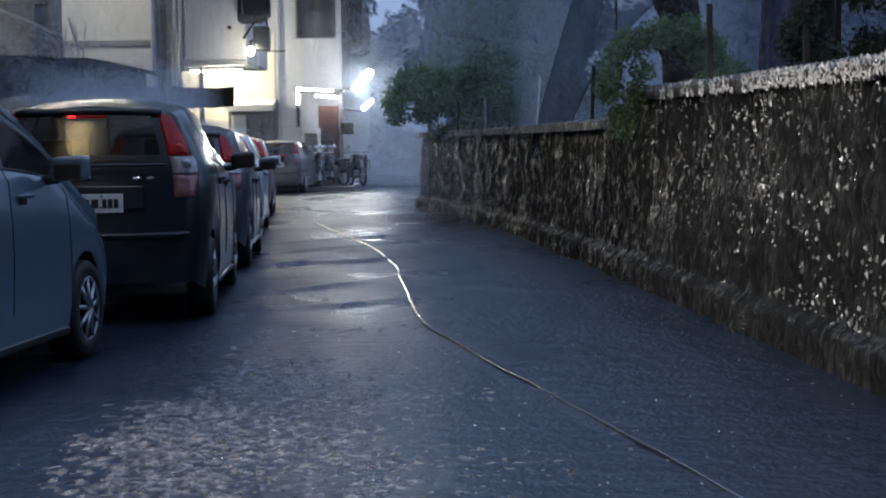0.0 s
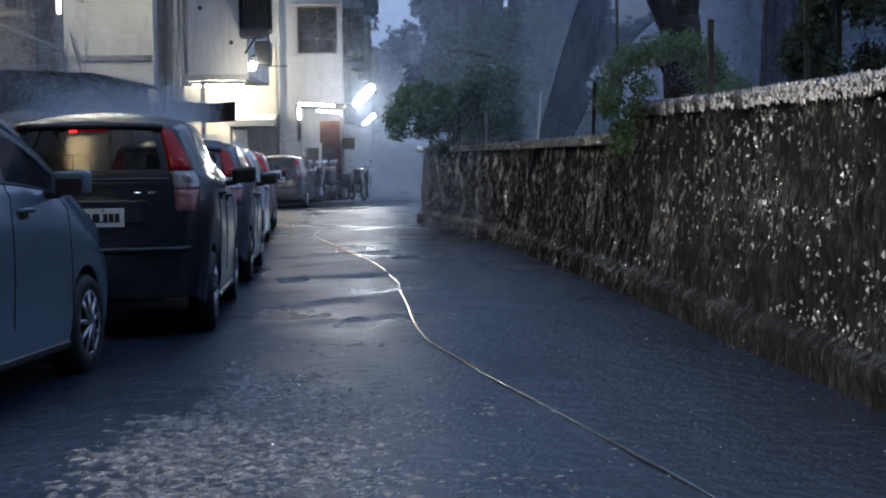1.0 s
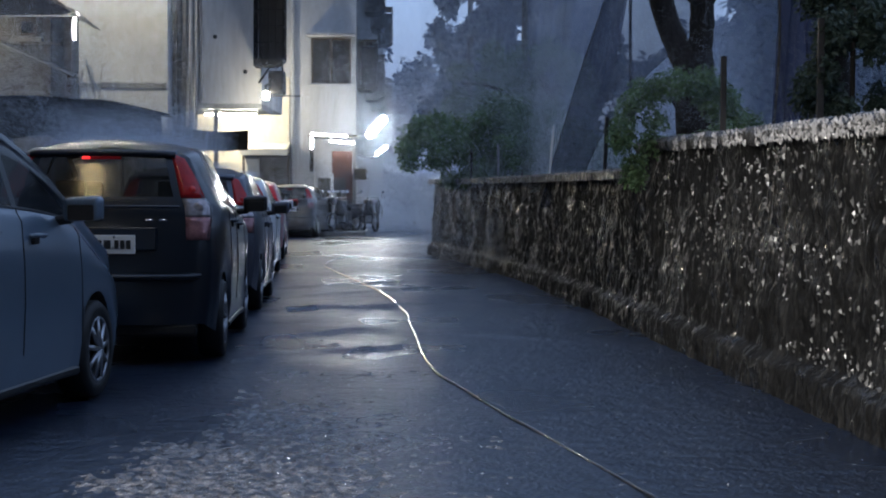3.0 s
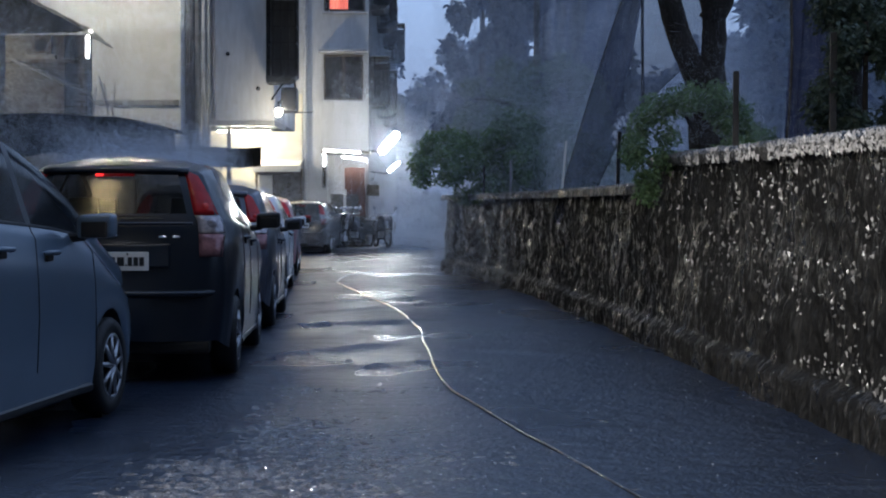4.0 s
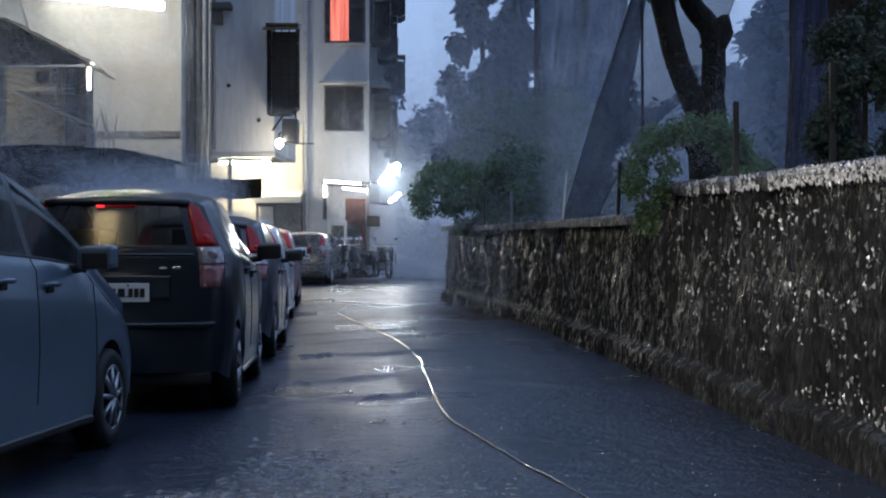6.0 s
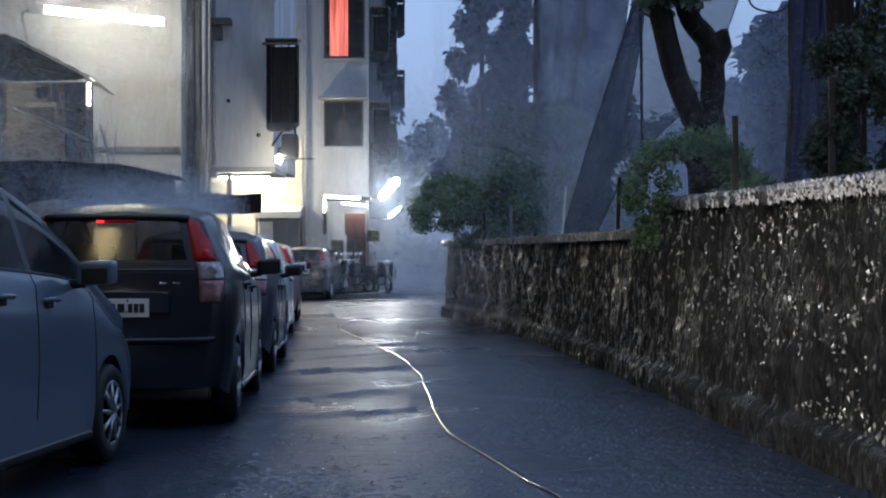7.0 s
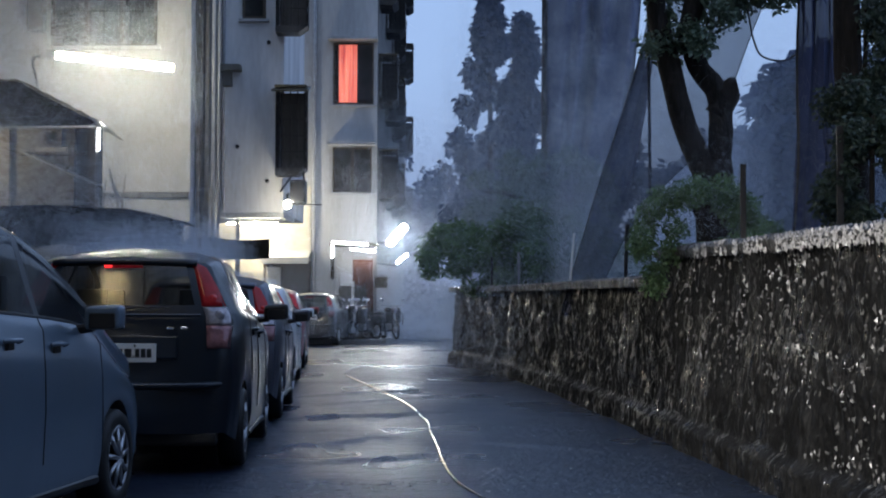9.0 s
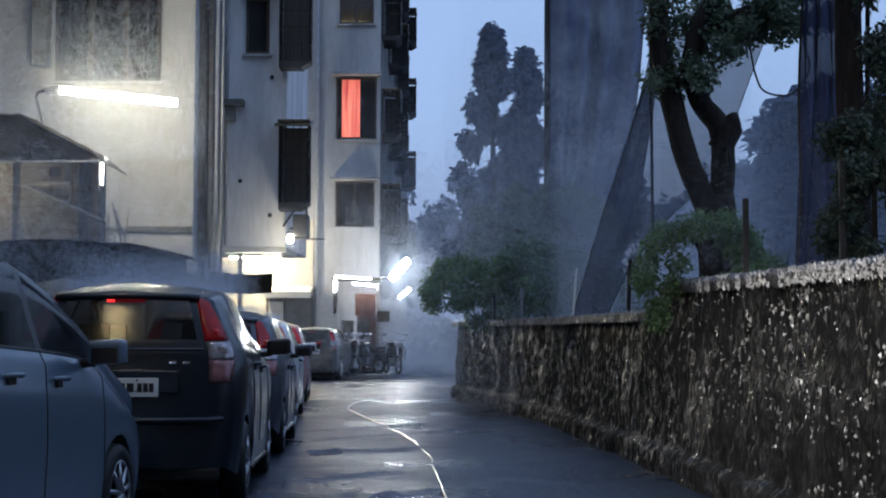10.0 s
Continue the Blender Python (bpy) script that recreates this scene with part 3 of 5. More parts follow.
    if style is not SALOON:
        bm = bmesh.new()
        n = 12
        for k in range(n + 1):
            c = -1 + 2 * k / n
            x = c * rz[11][0] * 0.98
            yb = place(0, 0, rz[12][1])[1]
            bow = 0.03 * abs(c) ** 2
            for dy, dz in ((0.16, 0.03), (-0.10 + bow, -0.012), (-0.09 + bow, -0.045), (0.1, -0.05)):
                bm.verts.new((x, yb + dy, rz[12][1] + dz + 0.012 * (1 - c * c)))
        bm.verts.ensure_lookup_table()
        for k in range(n):
            for j in range(4):
                a, b = k * 4 + j, k * 4 + (j + 1) % 4
                bm.faces.new([bm.verts[q] for q in (a, b, b + 4, a + 4)])
        bm.faces.new([bm.verts[q] for q in (0, 1, 2, 3)])
        bm.faces.new([bm.verts[n * 4 + q] for q in (3, 2, 1, 0)])
        bmesh.ops.recalc_face_normals(bm, faces=bm.faces[:])
        spoiler = part("roof_spoiler", bm, PAINTS[paint], car, smooth=True)
        yb = place(0, 0, rz[12][1])[1] - 0.115
        part("brake_light", box(-0.14, 0.14, yb, yb + 0.03, rz[12][1] - 0.062, rz[12][1] - 0.04, 0.005), LAMP_RED, spoiler)
        # small emissive red spot at the left end
        if lit:
            part("brake_red_spot", box(-0.14, -0.085, yb - 0.006, yb + 0.004, rz[12][1] - 0.06, rz[12][1] - 0.042, 0.003), BRAKE, spoiler, "small emissive red spot at the brake light's end")
    if plate:
        zc = 0.527 * H
        part("bumper_step", tube(curve_pts([(-W * 0.44, 0.03, 0.39 * H), (-W * 0.3, -0.105, 0.385 * H), (0, -0.135, 0.385 * H), (W * 0.3, -0.105, 0.385 * H), (W * 0.44, 0.03, 0.39 * H)], 6), 0.026, 8), PAINTS[paint], car, "wet bumper ledge", smooth=True)
        yb = -0.115
        pl = part("number_plate", box(-0.27, 0.27, yb, yb + 0.016, zc - 0.068, zc + 0.068, 0.006), PLATE, car, "white number plate with dark bars")
        for x0, wide in ((-0.235, 0.04), (-0.185, 0.04), (-0.12, 0.035), (-0.08, 0.03), (-0.016, 0.045), (0.044, 0.05), (0.103, 0.012), (0.12, 0.032), (0.161, 0.034), (0.203, 0.034)):
            part("plate_bar", box(x0, x0 + wide, yb - 0.004, yb + 0.002, zc - 0.034, zc + (0.03 if wide > 0.02 else -0.022)), INK, pl)
        part("plate_bolt", box(0.11, 0.125, yb - 0.006, yb, zc + 0.045, zc + 0.06, 0.003), INK, pl)
        zb = 0.655 * H
        part("plate_recess", box(-0.42, 0.42, -0.092, -0.06, 0.50 * H, 0.60 * H, 0.012), PAINTS[paint], car)
        part("tailgate_badge", tube([(-0.04, -0.095, zb + 0.03), (0.035, -0.095, zb + 0.012), (-0.035, -0.095, zb - 0.012), (0.04, -0.095, zb - 0.03)], 0.008, 6), CHROME, car, "small chrome badge")
        part("tailgate_trim", tube(curve_pts([(-W * 0.33, -0.055, 0.69 * H), (0, -0.08, 0.69 * H), (W * 0.33, -0.055, 0.69 * H)], 6), 0.012, 6), PAINTS[paint], car)
        for x0 in (0.34, 0.44):
            part("badge_letter_bar", box(x0, x0 + 0.055, -0.09, -0.07, zb - 0.045, zb - 0.028, 0.004), CHROME, car)
        part("lower_bumper", box(-W * 0.40, W * 0.40, -0.08, 0.1, 0.22, 0.3, 0.02), PLASTIC, car)
        part("wiper", tube([(-0.02, -0.05, 0.715 * H), (0.1, -0.035, 0.725 * H), (0.36, -0.02, 0.722 * H)], [0.009, 0.006, 0.004], 6), PLASTIC, car)
    return car


# ---------------------------------------------------------------- ground: one wet sheet to the horizon
RIPPLES = [(11.5, 0.85, -1.7, 0.1, 0.016), (13.2, 1.1, -1.8, -0.2, 0.018), (16.6, 0.8, -2.0, 0.3, 0.022), (18.6, 1.5, -2.0, 0.2, 0.016), (15.2, -0.6, 0.2, 1.3, 0.014), (20.8, 1.2, -2.2, 0.0, 0.02)]


def make_ground():
    xs = sorted(set(np.round(np.concatenate([np.linspace(-6, 4, 170), -6 - np.geomspace(0.3, 700, 20), 4 + np.geomspace(0.3, 700, 20)]), 4)))
    ys = sorted(set(np.round(np.concatenate([np.linspace(2, 30, 460), 30 + np.geomspace(0.3, 1500, 36), 2 - np.geomspace(0.3, 300, 16)]), 4)))
    nx, ny = len(xs), len(ys)
    verts = []
    for y in ys:
        for x in xs:
            z = 0.0
            if 1 < y < 45 and abs(x) < 8:
                z = 0.008 * noise.noise((x * 0.5, y * 0.9, 3.1)) + 0.003 * noise.noise((x * 1.3, y * 3.2, 8.0))
                chop = max(0.0, 1 - ((x + 1.0) / 1.25) ** 2) * max(0.0, 1 - ((y - 16.5) / 6.5) ** 2)
                z += chop * (0.011 * noise.noise((x * 3.1, y * 2.0, 1.7)) + 0.008 * noise.noise((x * 6.5, y * 4.4, 5.2)))
                near = max(0.0, 1 - ((y - 8) / 7) ** 2)
                z += near * (0.005 * noise.noise((x * 3.6, y * 3.0, 4.1)) + 0.003 * noise.noise((x * 8.0, y * 6.5, 2.2)))
                for y0, slope, xa, xb, amp in RIPPLES:
                    d = y - (y0 + slope * (x + 1.8) + 0.25 * noise.noise((x * 1.4, y0, 0)))
                    if abs(d) < 0.9 and xa < x < xb:
                        z += 1.5 * amp * math.exp(-(d / 0.16) ** 2) * min(1, (x - xa) / 0.4, (xb - x) / 0.5)
            verts.append((x, y, z - 0.006))
    faces = [(j * nx + i, j * nx + i + 1, (j + 1) * nx + i + 1, (j + 1) * nx + i) for j in range(ny - 1) for i in range(nx - 1)]
    return tagged(piece("ground", verts, faces, ASPHALT, smooth=True), "wet dark asphalt lane under running rainwater", "road", kind="structure")


make_ground()


def make_grit():
    """Coarse asphalt through the water film, outlined and paled like a pool of lamplight."""
    rng = np.random.default_rng(9)
    xs, ys = np.arange(-2.4, 1.6, 0.0145), np.arange(4.4, 11.6, 0.0165)
    verts, nx = [], len(xs)
    for y in ys:
        for x in xs:
            # left and far edges follow the edge of the shadow
            left = -1.55 + 0.086 * (7.8 - y)
            past_shadow = min(1.0, max(0.0, (x + 1.2 + 0.11 * (y - 7.8)) / 0.4))
            limit = 7.8 + 3.6 * past_shadow
            edge = min(1.0, (x - left) / 0.25, (limit - y) / (0.12 + 3.4 * past_shadow))
            fade = edge - 1.7 * max(0.0, (x + 1.2) / 2.3)
            chip = 0.75 * noise.noise((x * 13, y * 11, 1.0)) + 0.6 * noise.noise((x * 34, y * 25, 4.0)) + rng.uniform(-0.16, 0.16)
            patch = noise.noise((x * 1.6, y * 1.6, 7.0))
            verts.append((x, y, -0.012 + 0.019 * chip + 0.008 * patch + 0.012 * max(-1.5, fade)))
    faces = [(j * nx + i, j * nx + i + 1, (j + 1) * nx + i + 1, (j + 1) * nx + i) for j in range(len(ys) - 1) for i in range(nx - 1)]
    return tagged(piece("lamplit_road_patch", verts, faces, GRIT), "coarse wet asphalt, outlined and paled as a lamplit pool", "road", kind="structure")


make_grit()

# ---------------------------------------------------------------- rubble wall along the lane
WALL_LINE = [(2.75, -6.0), (2.45, 4.5), (2.36, 7.4), (2.22, 10.2), (2.0, 14.1), (1.78, 17.7), (1.42, 22.9), (0.72, 28.7), (-0.04, 33.2)]


def wall_at(y):
    ys, xs = [p[1] for p in WALL_LINE], [p[0] for p in WALL_LINE]
    return float(np.mean([np.interp(y + o, ys, xs) for o in (-0.8, -0.4, 0, 0.4, 0.8)])) if y < 32 else float(np.interp(y, ys, xs))


STEP_Y = 15.1


def wall_height(y):
    if y < STEP_Y:
        return float(np.interp(y, [2, 8.5, STEP_Y], [1.66, 1.67, 1.75]))
    return float(np.interp(y, [STEP_Y, 33], [1.50, 1.56]))


def make_wall():
    wall = thing("wall_east", "dark wet rubble stone wall with moss streaks beside the lane", "wall", kind="structure")
    ys = np.concatenate([np.arange(-6.0, 4.0, 0.25), np.arange(4.0, 12.0, 0.03), np.arange(12.0, 33.01, 0.055)])
    nz = 46
    verts, faces = [], []
    for y in ys:
        h = wall_height(y)
        x0 = wall_at(y)
        for k in range(nz + 1):
            z = h * k / nz
            cell = noise.voronoi((y * 4.3 + 0.25 * noise.noise((y * 3, z * 3, 1)), z * 4.6, 2.0), distance_metric="DISTANCE")[0]
            stone = min(1.0, (cell[1] - cell[0]) * 3.0)
            streak = 0.8 * noise.noise((y * 9.0, z * 4.5, 5.0)) + 0.6 * noise.noise((y * 19.0, z * 9.0, 7.0)) + 0.35 * noise.noise((y * 41.0, z * 17.0, 9.0))
            out = 0.022 * stone + 0.026 * streak + 0.05 * noise.noise((y * 1.1, z * 1.3, 0.0))
            batter = 0.10 * (1 - z / h)
            toe = 0.085 * min(1.0, max(0.0, (0.25 + 0.03 * noise.noise((y * 2.2, 0, 3)) - z) / 0.05))
            verts.append((x0 - out - batter - toe + 0.12, y, z - 0.03 if k == 0 else z))
    m = nz + 1
    for j in range(len(ys) - 1):
        for k in range(nz):
            faces.append((j * m + k, (j + 1) * m + k, (j + 1) * m + k + 1, j * m + k + 1))
    piece("stone_face", verts, faces, STONE, wall, "rough dark wet rubble face", smooth=True)
    # small chips proud of the face, in a paler tone that stands for wet glints
    rng = np.random.default_rng(77)
    pv, pf = [], []

    def nose(x, y, z, half_w, half_h, high):
        """A sharp chip for a glint: a crooked rim of five and an off-centre tip."""
        base = len(pv)
        lean = rng.uniform(-0.5, 0.5)
        for k in range(5):
            a = 2 * math.pi * k / 5 + rng.uniform(-0.3, 0.3)
            r = rng.uniform(0.55, 1.25)
            dy, dz = math.cos(a) * half_w * r, math.sin(a) * half_h * r
            pv.append((x + 0.006, y + dy + lean * dz * 0.5, z + dz))
        pv.append((x - high, y + rng.uniform(-0.4, 0.4) * half_w, z + rng.uniform(-0.3, 0.5) * half_h))
        for k in range(5):
            pf.append((base + k, base + (k + 1) % 5, base + 5))

    def face_x(y, z):
        h = wall_height(y)
        return wall_at(y) + 0.12 - 0.10 * (1 - z / h) - 0.02

    made = 0
    while made < 2500:
        y = 6.3 + 20 * rng.random() ** 1.7
        h = wall_height(y)
        z = h * (1 - 0.93 * rng.random() ** 1.5) - 0.1
        patch = noise.noise((y * 1.3, z * 1.9, 21.0)) + 0.5 * noise.noise((y * 4.0, z * 3.0, 8.0))
        if z < 0.12 or patch < 0.75 * rng.random() - 0.35:
            continue
        for k in range(int(rng.integers(1, 3))):
            big = rng.random() ** 2.5
            nose(face_x(y, z), y + rng.uniform(-0.05, 0.05), z + rng.uniform(-0.08, 0.05), 0.0025 + 0.006 * big, 0.008 + 0.034 * rng.random() * (0.35 + big), 0.005 + 0.011 * big)
            made += 1
    piece("glint_chips", pv, pf, STONE_GLINT, wall, "small sharp chips added in a paler tone as wet glints")
    # the same kind of glint chips, paler still, in front of the near cap
    pv, pf = [], []
    for _ in range(1500):
        y = 6.4 + 6.9 * rng.random()
        if noise.noise((y * 3.2, 0, 31.0)) < -0.25 + 0.25 * (y - 9) / 4:
            continue
        nose(wall_at(y) + 0.042, y, wall_height(y) + rng.uniform(-0.08, 0.035), 0.003 + 0.005 * rng.random(), 0.008 + 0.022 * rng.random() ** 2, 0.006)
    piece("cap_glints", pv, pf, CAP_GLINT, wall, "small pale chips added as glints over the mortar cap")
    # the body behind the face
    bm = bmesh.new()
    pts = [(y, wall_at(y), wall_height(y) - 0.04) for y in np.concatenate([np.arange(-6, STEP_Y - 0.01, 0.5), [STEP_Y - 0.02, STEP_Y + 0.02], np.arange(STEP_Y + 0.4, 33.01, 0.5), [33.0]])]
    rings = [[bm.verts.new(q) for q in ((x + 0.17, y, -0.05), (x + 0.17, y, h), (x + 0.42, y, h), (x + 0.42, y, -0.05))] for y, x, h in pts]
    for a, b in zip(rings, rings[1:]):
        for k in range(4):
            bm.faces.new((a[k], a[(k + 1) % 4], b[(k + 1) % 4], b[k]))
    bm.faces.new(rings[0])
    bm.faces.new(rings[-1][::-1])
    bmesh.ops.recalc_face_normals(bm, faces=bm.faces[:])
    part("wall_core", bm, STONE, wall)
    # rough mortar cap of the near stretch
    rng = np.random.default_rng(4)
    ys2 = np.concatenate([np.arange(-6.0, 5.0, 0.2), np.arange(5.0, STEP_Y, 0.028)])
    verts, faces = [], []
    edge = [(0.075, -0.075), (0.05, -0.045), (0.045, 0.0), (0.075, 0.035), (0.2, 0.06), (0.38, 0.04), (0.42, -0.03), (0.42, -0.14)]
    cols = [(float(np.interp(k, np.arange(8) * 2.5, [e[0] for e in edge])), float(np.interp(k, np.arange(8) * 2.5, [e[1] for e in edge]))) for k in range(18)]
    for y in ys2:
        for c, (dx, dz) in enumerate(cols):
            r = 0.014 * noise.noise((y * 10, dx * 9, dz * 5)) + 0.008 * noise.noise((y * 27, dx * 22, dz * 20)) + 0.004 * noise.noise((y * 60, dx * 60, dz * 60))
            drip = 0.04 * noise.noise((y * 2.0, 0, 12)) + 0.02 * noise.noise((y * 11.0, 0, 2)) if c < 2 else 0
            verts.append((wall_at(y) + dx - r, y, wall_height(y) + dz + r * 0.9 - drip))
    m = len(cols)
    for j in range(len(ys2) - 1):
        for k in range(m - 1):
            faces.append((j * m + k, (j + 1) * m + k, (j + 1) * m + k + 1, j * m + k + 1))
    faces.append(tuple(range((len(ys2) - 1) * m, len(ys2) * m)))
    piece("mortar_cap", verts, faces, COPING, wall, "rough pale wet mortar cap", smooth=False)
    # coping slabs of the far stretch
    y = STEP_Y + 0.05
    while y < 32.6:
        ln = 1.6 if y > STEP_Y + 1 else 1.9
        y1 = min(33.05, y + ln)
        bm = bmesh.new()
        n = 6
        for k in range(n + 1):
            yy = y + 0.012 + (y1 - y - 0.024) * k / n
            h, x = wall_height(yy), wall_at(yy)
            j = 0.010 * noise.noise((yy * 5, 1, 1))
            for dx, dz in ((-0.03, -0.075), (-0.035, 0.01), (-0.012, 0.035), (0.45, 0.045), (0.45, -0.075)):
                bm.verts.new((x + dx + j, yy, h + dz + j))
        bm.verts.ensure_lookup_table()
        for k in range(n):
            for q in range(5):
                a, b = k * 5 + q, k * 5 + (q + 1) % 5
                bm.faces.new([bm.verts[i] for i in (a, b, b + 5, a + 5)])
        bm.faces.new([bm.verts[i] for i in range(5)])
        bm.faces.new([bm.verts[n * 5 + i] for i in range(5)][::-1])
        bmesh.ops.recalc_face_normals(bm, faces=bm.faces[:])
        part("coping_slab", bm, COPING, wall)
        y = y1
    return wall


make_wall()

# earth behind the wall
bm = bmesh.new()
pts = [(wall_at(y) + 0.4, y) for y in np.arange(-6, 33.1, 1.0)]
va = [bm.verts.new((x, y, 0.5)) for x, y in pts]
vb = [bm.verts.new((40, y, 0.7)) for x, y in pts]
vc = [bm.verts.new((x, y, -0.05)) for x, y in pts]
for i in range(len(pts) - 1):
    bm.faces.new((va[i], vb[i], vb[i + 1], va[i + 1]))
vd = [bm.verts.new((x, y, -0.05)) for x, y in ((pts[-1][0], pts[-1][1]), (40, 33.0))]
bm.faces.new((va[-1], vb[-1], vd[1], vd[0]))
tagged(part("ground_yard", bm, EARTH), "raised wet earth yard behind the stone wall", "ground", kind="structure")


# ---------------------------------------------------------------- parked cars
make_car("dark navy blue hatchback with tall red tail lights, parked in rain", "navy", (3.80, 1.76, 1.68), (-2.41, 11.3, 0), 3.0, ROUND_BACK, 0.30, lit=True)
make_car("silver blue hatchback parked nose to tail behind the navy one", "silver", (3.76, 1.69, 1.74), (-3.16, 6.6, 0), -6.0, LOW_NOSE, 0.30, plate=False, seed=1)
make_car("dark grey small hatchback parked in the wet lane", "grey", (3.6, 1.6, 1.56), (-2.58, 16.2, 0), 3.0, HATCH, 0.28, seed=2)
make_car("white hatchback parked between grey and red cars", "white", (3.7, 1.65, 1.56), (-3.08, 22.3, 0), 3.5, HATCH, 0.28, seed=3)
make_car("red hatchback parked in the row of cars", "red", (3.6, 1.65, 1.56), (-3.58, 29.3, 0), 4.0, HATCH, 0.28, seed=4)
make_car("grey hatchback parked beyond the row, near the stall", "taupe", (3.8, 1.68, 1.58), (-4.2, 45.6, 0), -5.0, HATCH, 0.29, seed=5)


# ---------------------------------------------------------------- buildings
def wall_box(x0, x1, y0, y1, z0, z1, material, parent, name="wall", label=""):
    return part(name, box(x0, x1, y0, y1, z0, z1, 0.015, seg=1), material, parent, label)


def window_unit(parent, x0, x1, y, z0, z1, mullions=2, chajja=True, grille=False, depth=0.18):
    """A window in a wall that faces the lane: a dark reveal, frame, panes, sill and the slab that shades it."""
    # dark colour stands for the unlit room
    win = part("window", box(x0, x1, y - 0.01, y + depth, z0, z1), SHADE_DARK, parent)
    bm = bmesh.new()
    f = 0.06
    for a, b, c, d in ((x0, x1, z0, z0 + f), (x0, x1, z1 - f, z1), (x0, x0 + f, z0 + f, z1 - f), (x1 - f, x1, z0 + f, z1 - f)):
        box(a, b, y - 0.05, y - 0.012, c, d, bm=bm)
    for k in range(1, mullions):
        xm = x0 + (x1 - x0) * k / mullions
        box(xm - f / 2, xm + f / 2, y - 0.048, y - 0.012, z0 + f, z1 - f, bm=bm)
    part("window_frame", bm, WOOD, win)
    for k in range(mullions):
        a, b = x0 + (x1 - x0) * k / mullions + f, x0 + (x1 - x0) * (k + 1) / mullions - f
        part("pane", box(a, b, y - 0.03, y - 0.022, z0 + f, z1 - f), GLASS, win)
    part("window_sill", box(x0 - 0.08, x1 + 0.08, y - 0.12, y - 0.002, z0 - 0.07, z0 - 0.004, 0.01), PLASTER_GREY, win)
    if chajja:
        part("window_shade", box(x0 - 0.15, x1 + 0.15, y - 0.5, y - 0.002, z1 + 0.05, z1 + 0.14, 0.01), PLASTER_GREY, win, "weathered concrete shade slab")
    if grille:
        bm = bmesh.new()
        for k in range(9):
            xm = x0 + (x1 - x0) * k / 8
            box(xm - 0.012, xm + 0.012, y - 0.075, y - 0.055, z0, z1, bm=bm)
        for k in range(5):
            zz = z0 + (z1 - z0) * k / 4
            box(x0, x1, y - 0.08, y - 0.05, zz - 0.012, zz + 0.012, bm=bm)
        part("grille", bm, IRON, win)
    return win


def cage(parent, x0, x1, y0, y1, z0, z1, name="window_cage"):
    """A box grille that stands out from a wall, with floor and little roof."""
    g = part(name, box(x0 - 0.04, x1 + 0.04, y0 - 0.04, y1, z1, z1 + 0.06, 0.01), TIN, parent, "dark window cage with tin roof")
    tray = box(x0 - 0.02, x1 + 0.02, y0 - 0.02, y1, z0 - 0.16, z0, 0.01)
    for v in tray.verts:
        if v.co.z < z0 - 0.05:
            v.co.x = x0 + (v.co.x - x0) * 0.72
    part("cage_floor", tray, SHADE_DARK, g, "dark sloping drip tray")
    part("cage_backing", box(x0 + 0.03, x1 - 0.03, y1 - 0.03, y1 - 0.006, z0 + 0.05, z1 - 0.05), SHADE_DARK, g)
    bm = bmesh.new()
    nx, ny, nz = max(3, int((x1 - x0) / 0.14)), max(2, int((y1 - y0) / 0.14)), max(3, int((z1 - z0) / 0.35))
    for k in range(nx + 1):
        xm = x0 + (x1 - x0) * k / nx
        box(xm - 0.012, xm + 0.012, y0 - 0.012, y0 + 0.012, z0, z1, bm=bm)
    for k in range(ny + 1):
        ym = y0 + (y1 - y0) * k / ny
        for xx in (x0, x1):
            box(xx - 0.012, xx + 0.012, ym - 0.012, ym + 0.012, z0, z1, bm=bm)
    for k in range(nz + 1):
        zz = z0 + (z1 - z0) * k / nz
        box(x0, x1, y0 - 0.014, y0 + 0.014, zz - 0.012, zz + 0.012, bm=bm)
        for xx in (x0, x1):
            box(xx - 0.014, xx + 0.014, y0, y1, zz - 0.012, zz + 0.012, bm=bm)
    part("cage_grille", bm, IRON, g)
    return g


# first block: plain stained wall with the tube light, Y = 30
b1 = thing("apartment_block", "rain-stained pale plaster apartment block with a tube light", "building", (0, 0, 0))
wall_box(-16, -5.08, 30.0, 32.0, 0, 13, PLASTER, b1, label="stained pale plaster wall")
wall_box(-8.2, -5.1, 29.93, 29.998, 3.28, 3.40, DARK_WALL, b1, "ledge", "dark rain-stained ledge")
# the shaft's shade is put into this wall's dark colour
wall_box(-5.076, -4.80, 30.5, 31.9, 0, 13, SHADE_DARK, b1, "shaft_wall", "recessed shaft wall coloured dark for its shade")
for x, y, r in ((-4.93, 30.45, 0.07), (-4.72, 30.5, 0.05), (-4.62, 30.55, 0.035)):
    part("drain_pipe", tube([(x, y, 0), (x, y, 6.5), (x + 0.02, y, 13)], r * 0.7, 10), PVC if r < 0.06 else IRON, b1, "grey drain pipe" if r < 0.06 else "dark drain pipe", smooth=True)
window_unit(b1, -7.8, -5.75, 30.0, 6.25, 9.0, 3, chajja=False, grille=True)
wall_box(-8.2, -7.9, 29.6, 29.998, 6.5, 9.6, DARK_WALL, b1, "window_side_box", "dark weathered window box")
window_unit(b1, -8.6, -7.6, 30.0, 10.2, 11.8, 2)

# tube light on its arm
tl = thing("tube_light", "bright warm white tube light on the plaster wall", "lamp")
part("tube", tube([(-6.947, 27.0, 5.594), (-4.891, 27.0, 5.372)], 0.072, 12), TUBE_WARM, tl, "glowing tube", smooth=True)
part("tube_holder", box(-7.225, -6.952, 26.95, 27.05, 5.53, 5.65, 0.01), STEEL, tl)
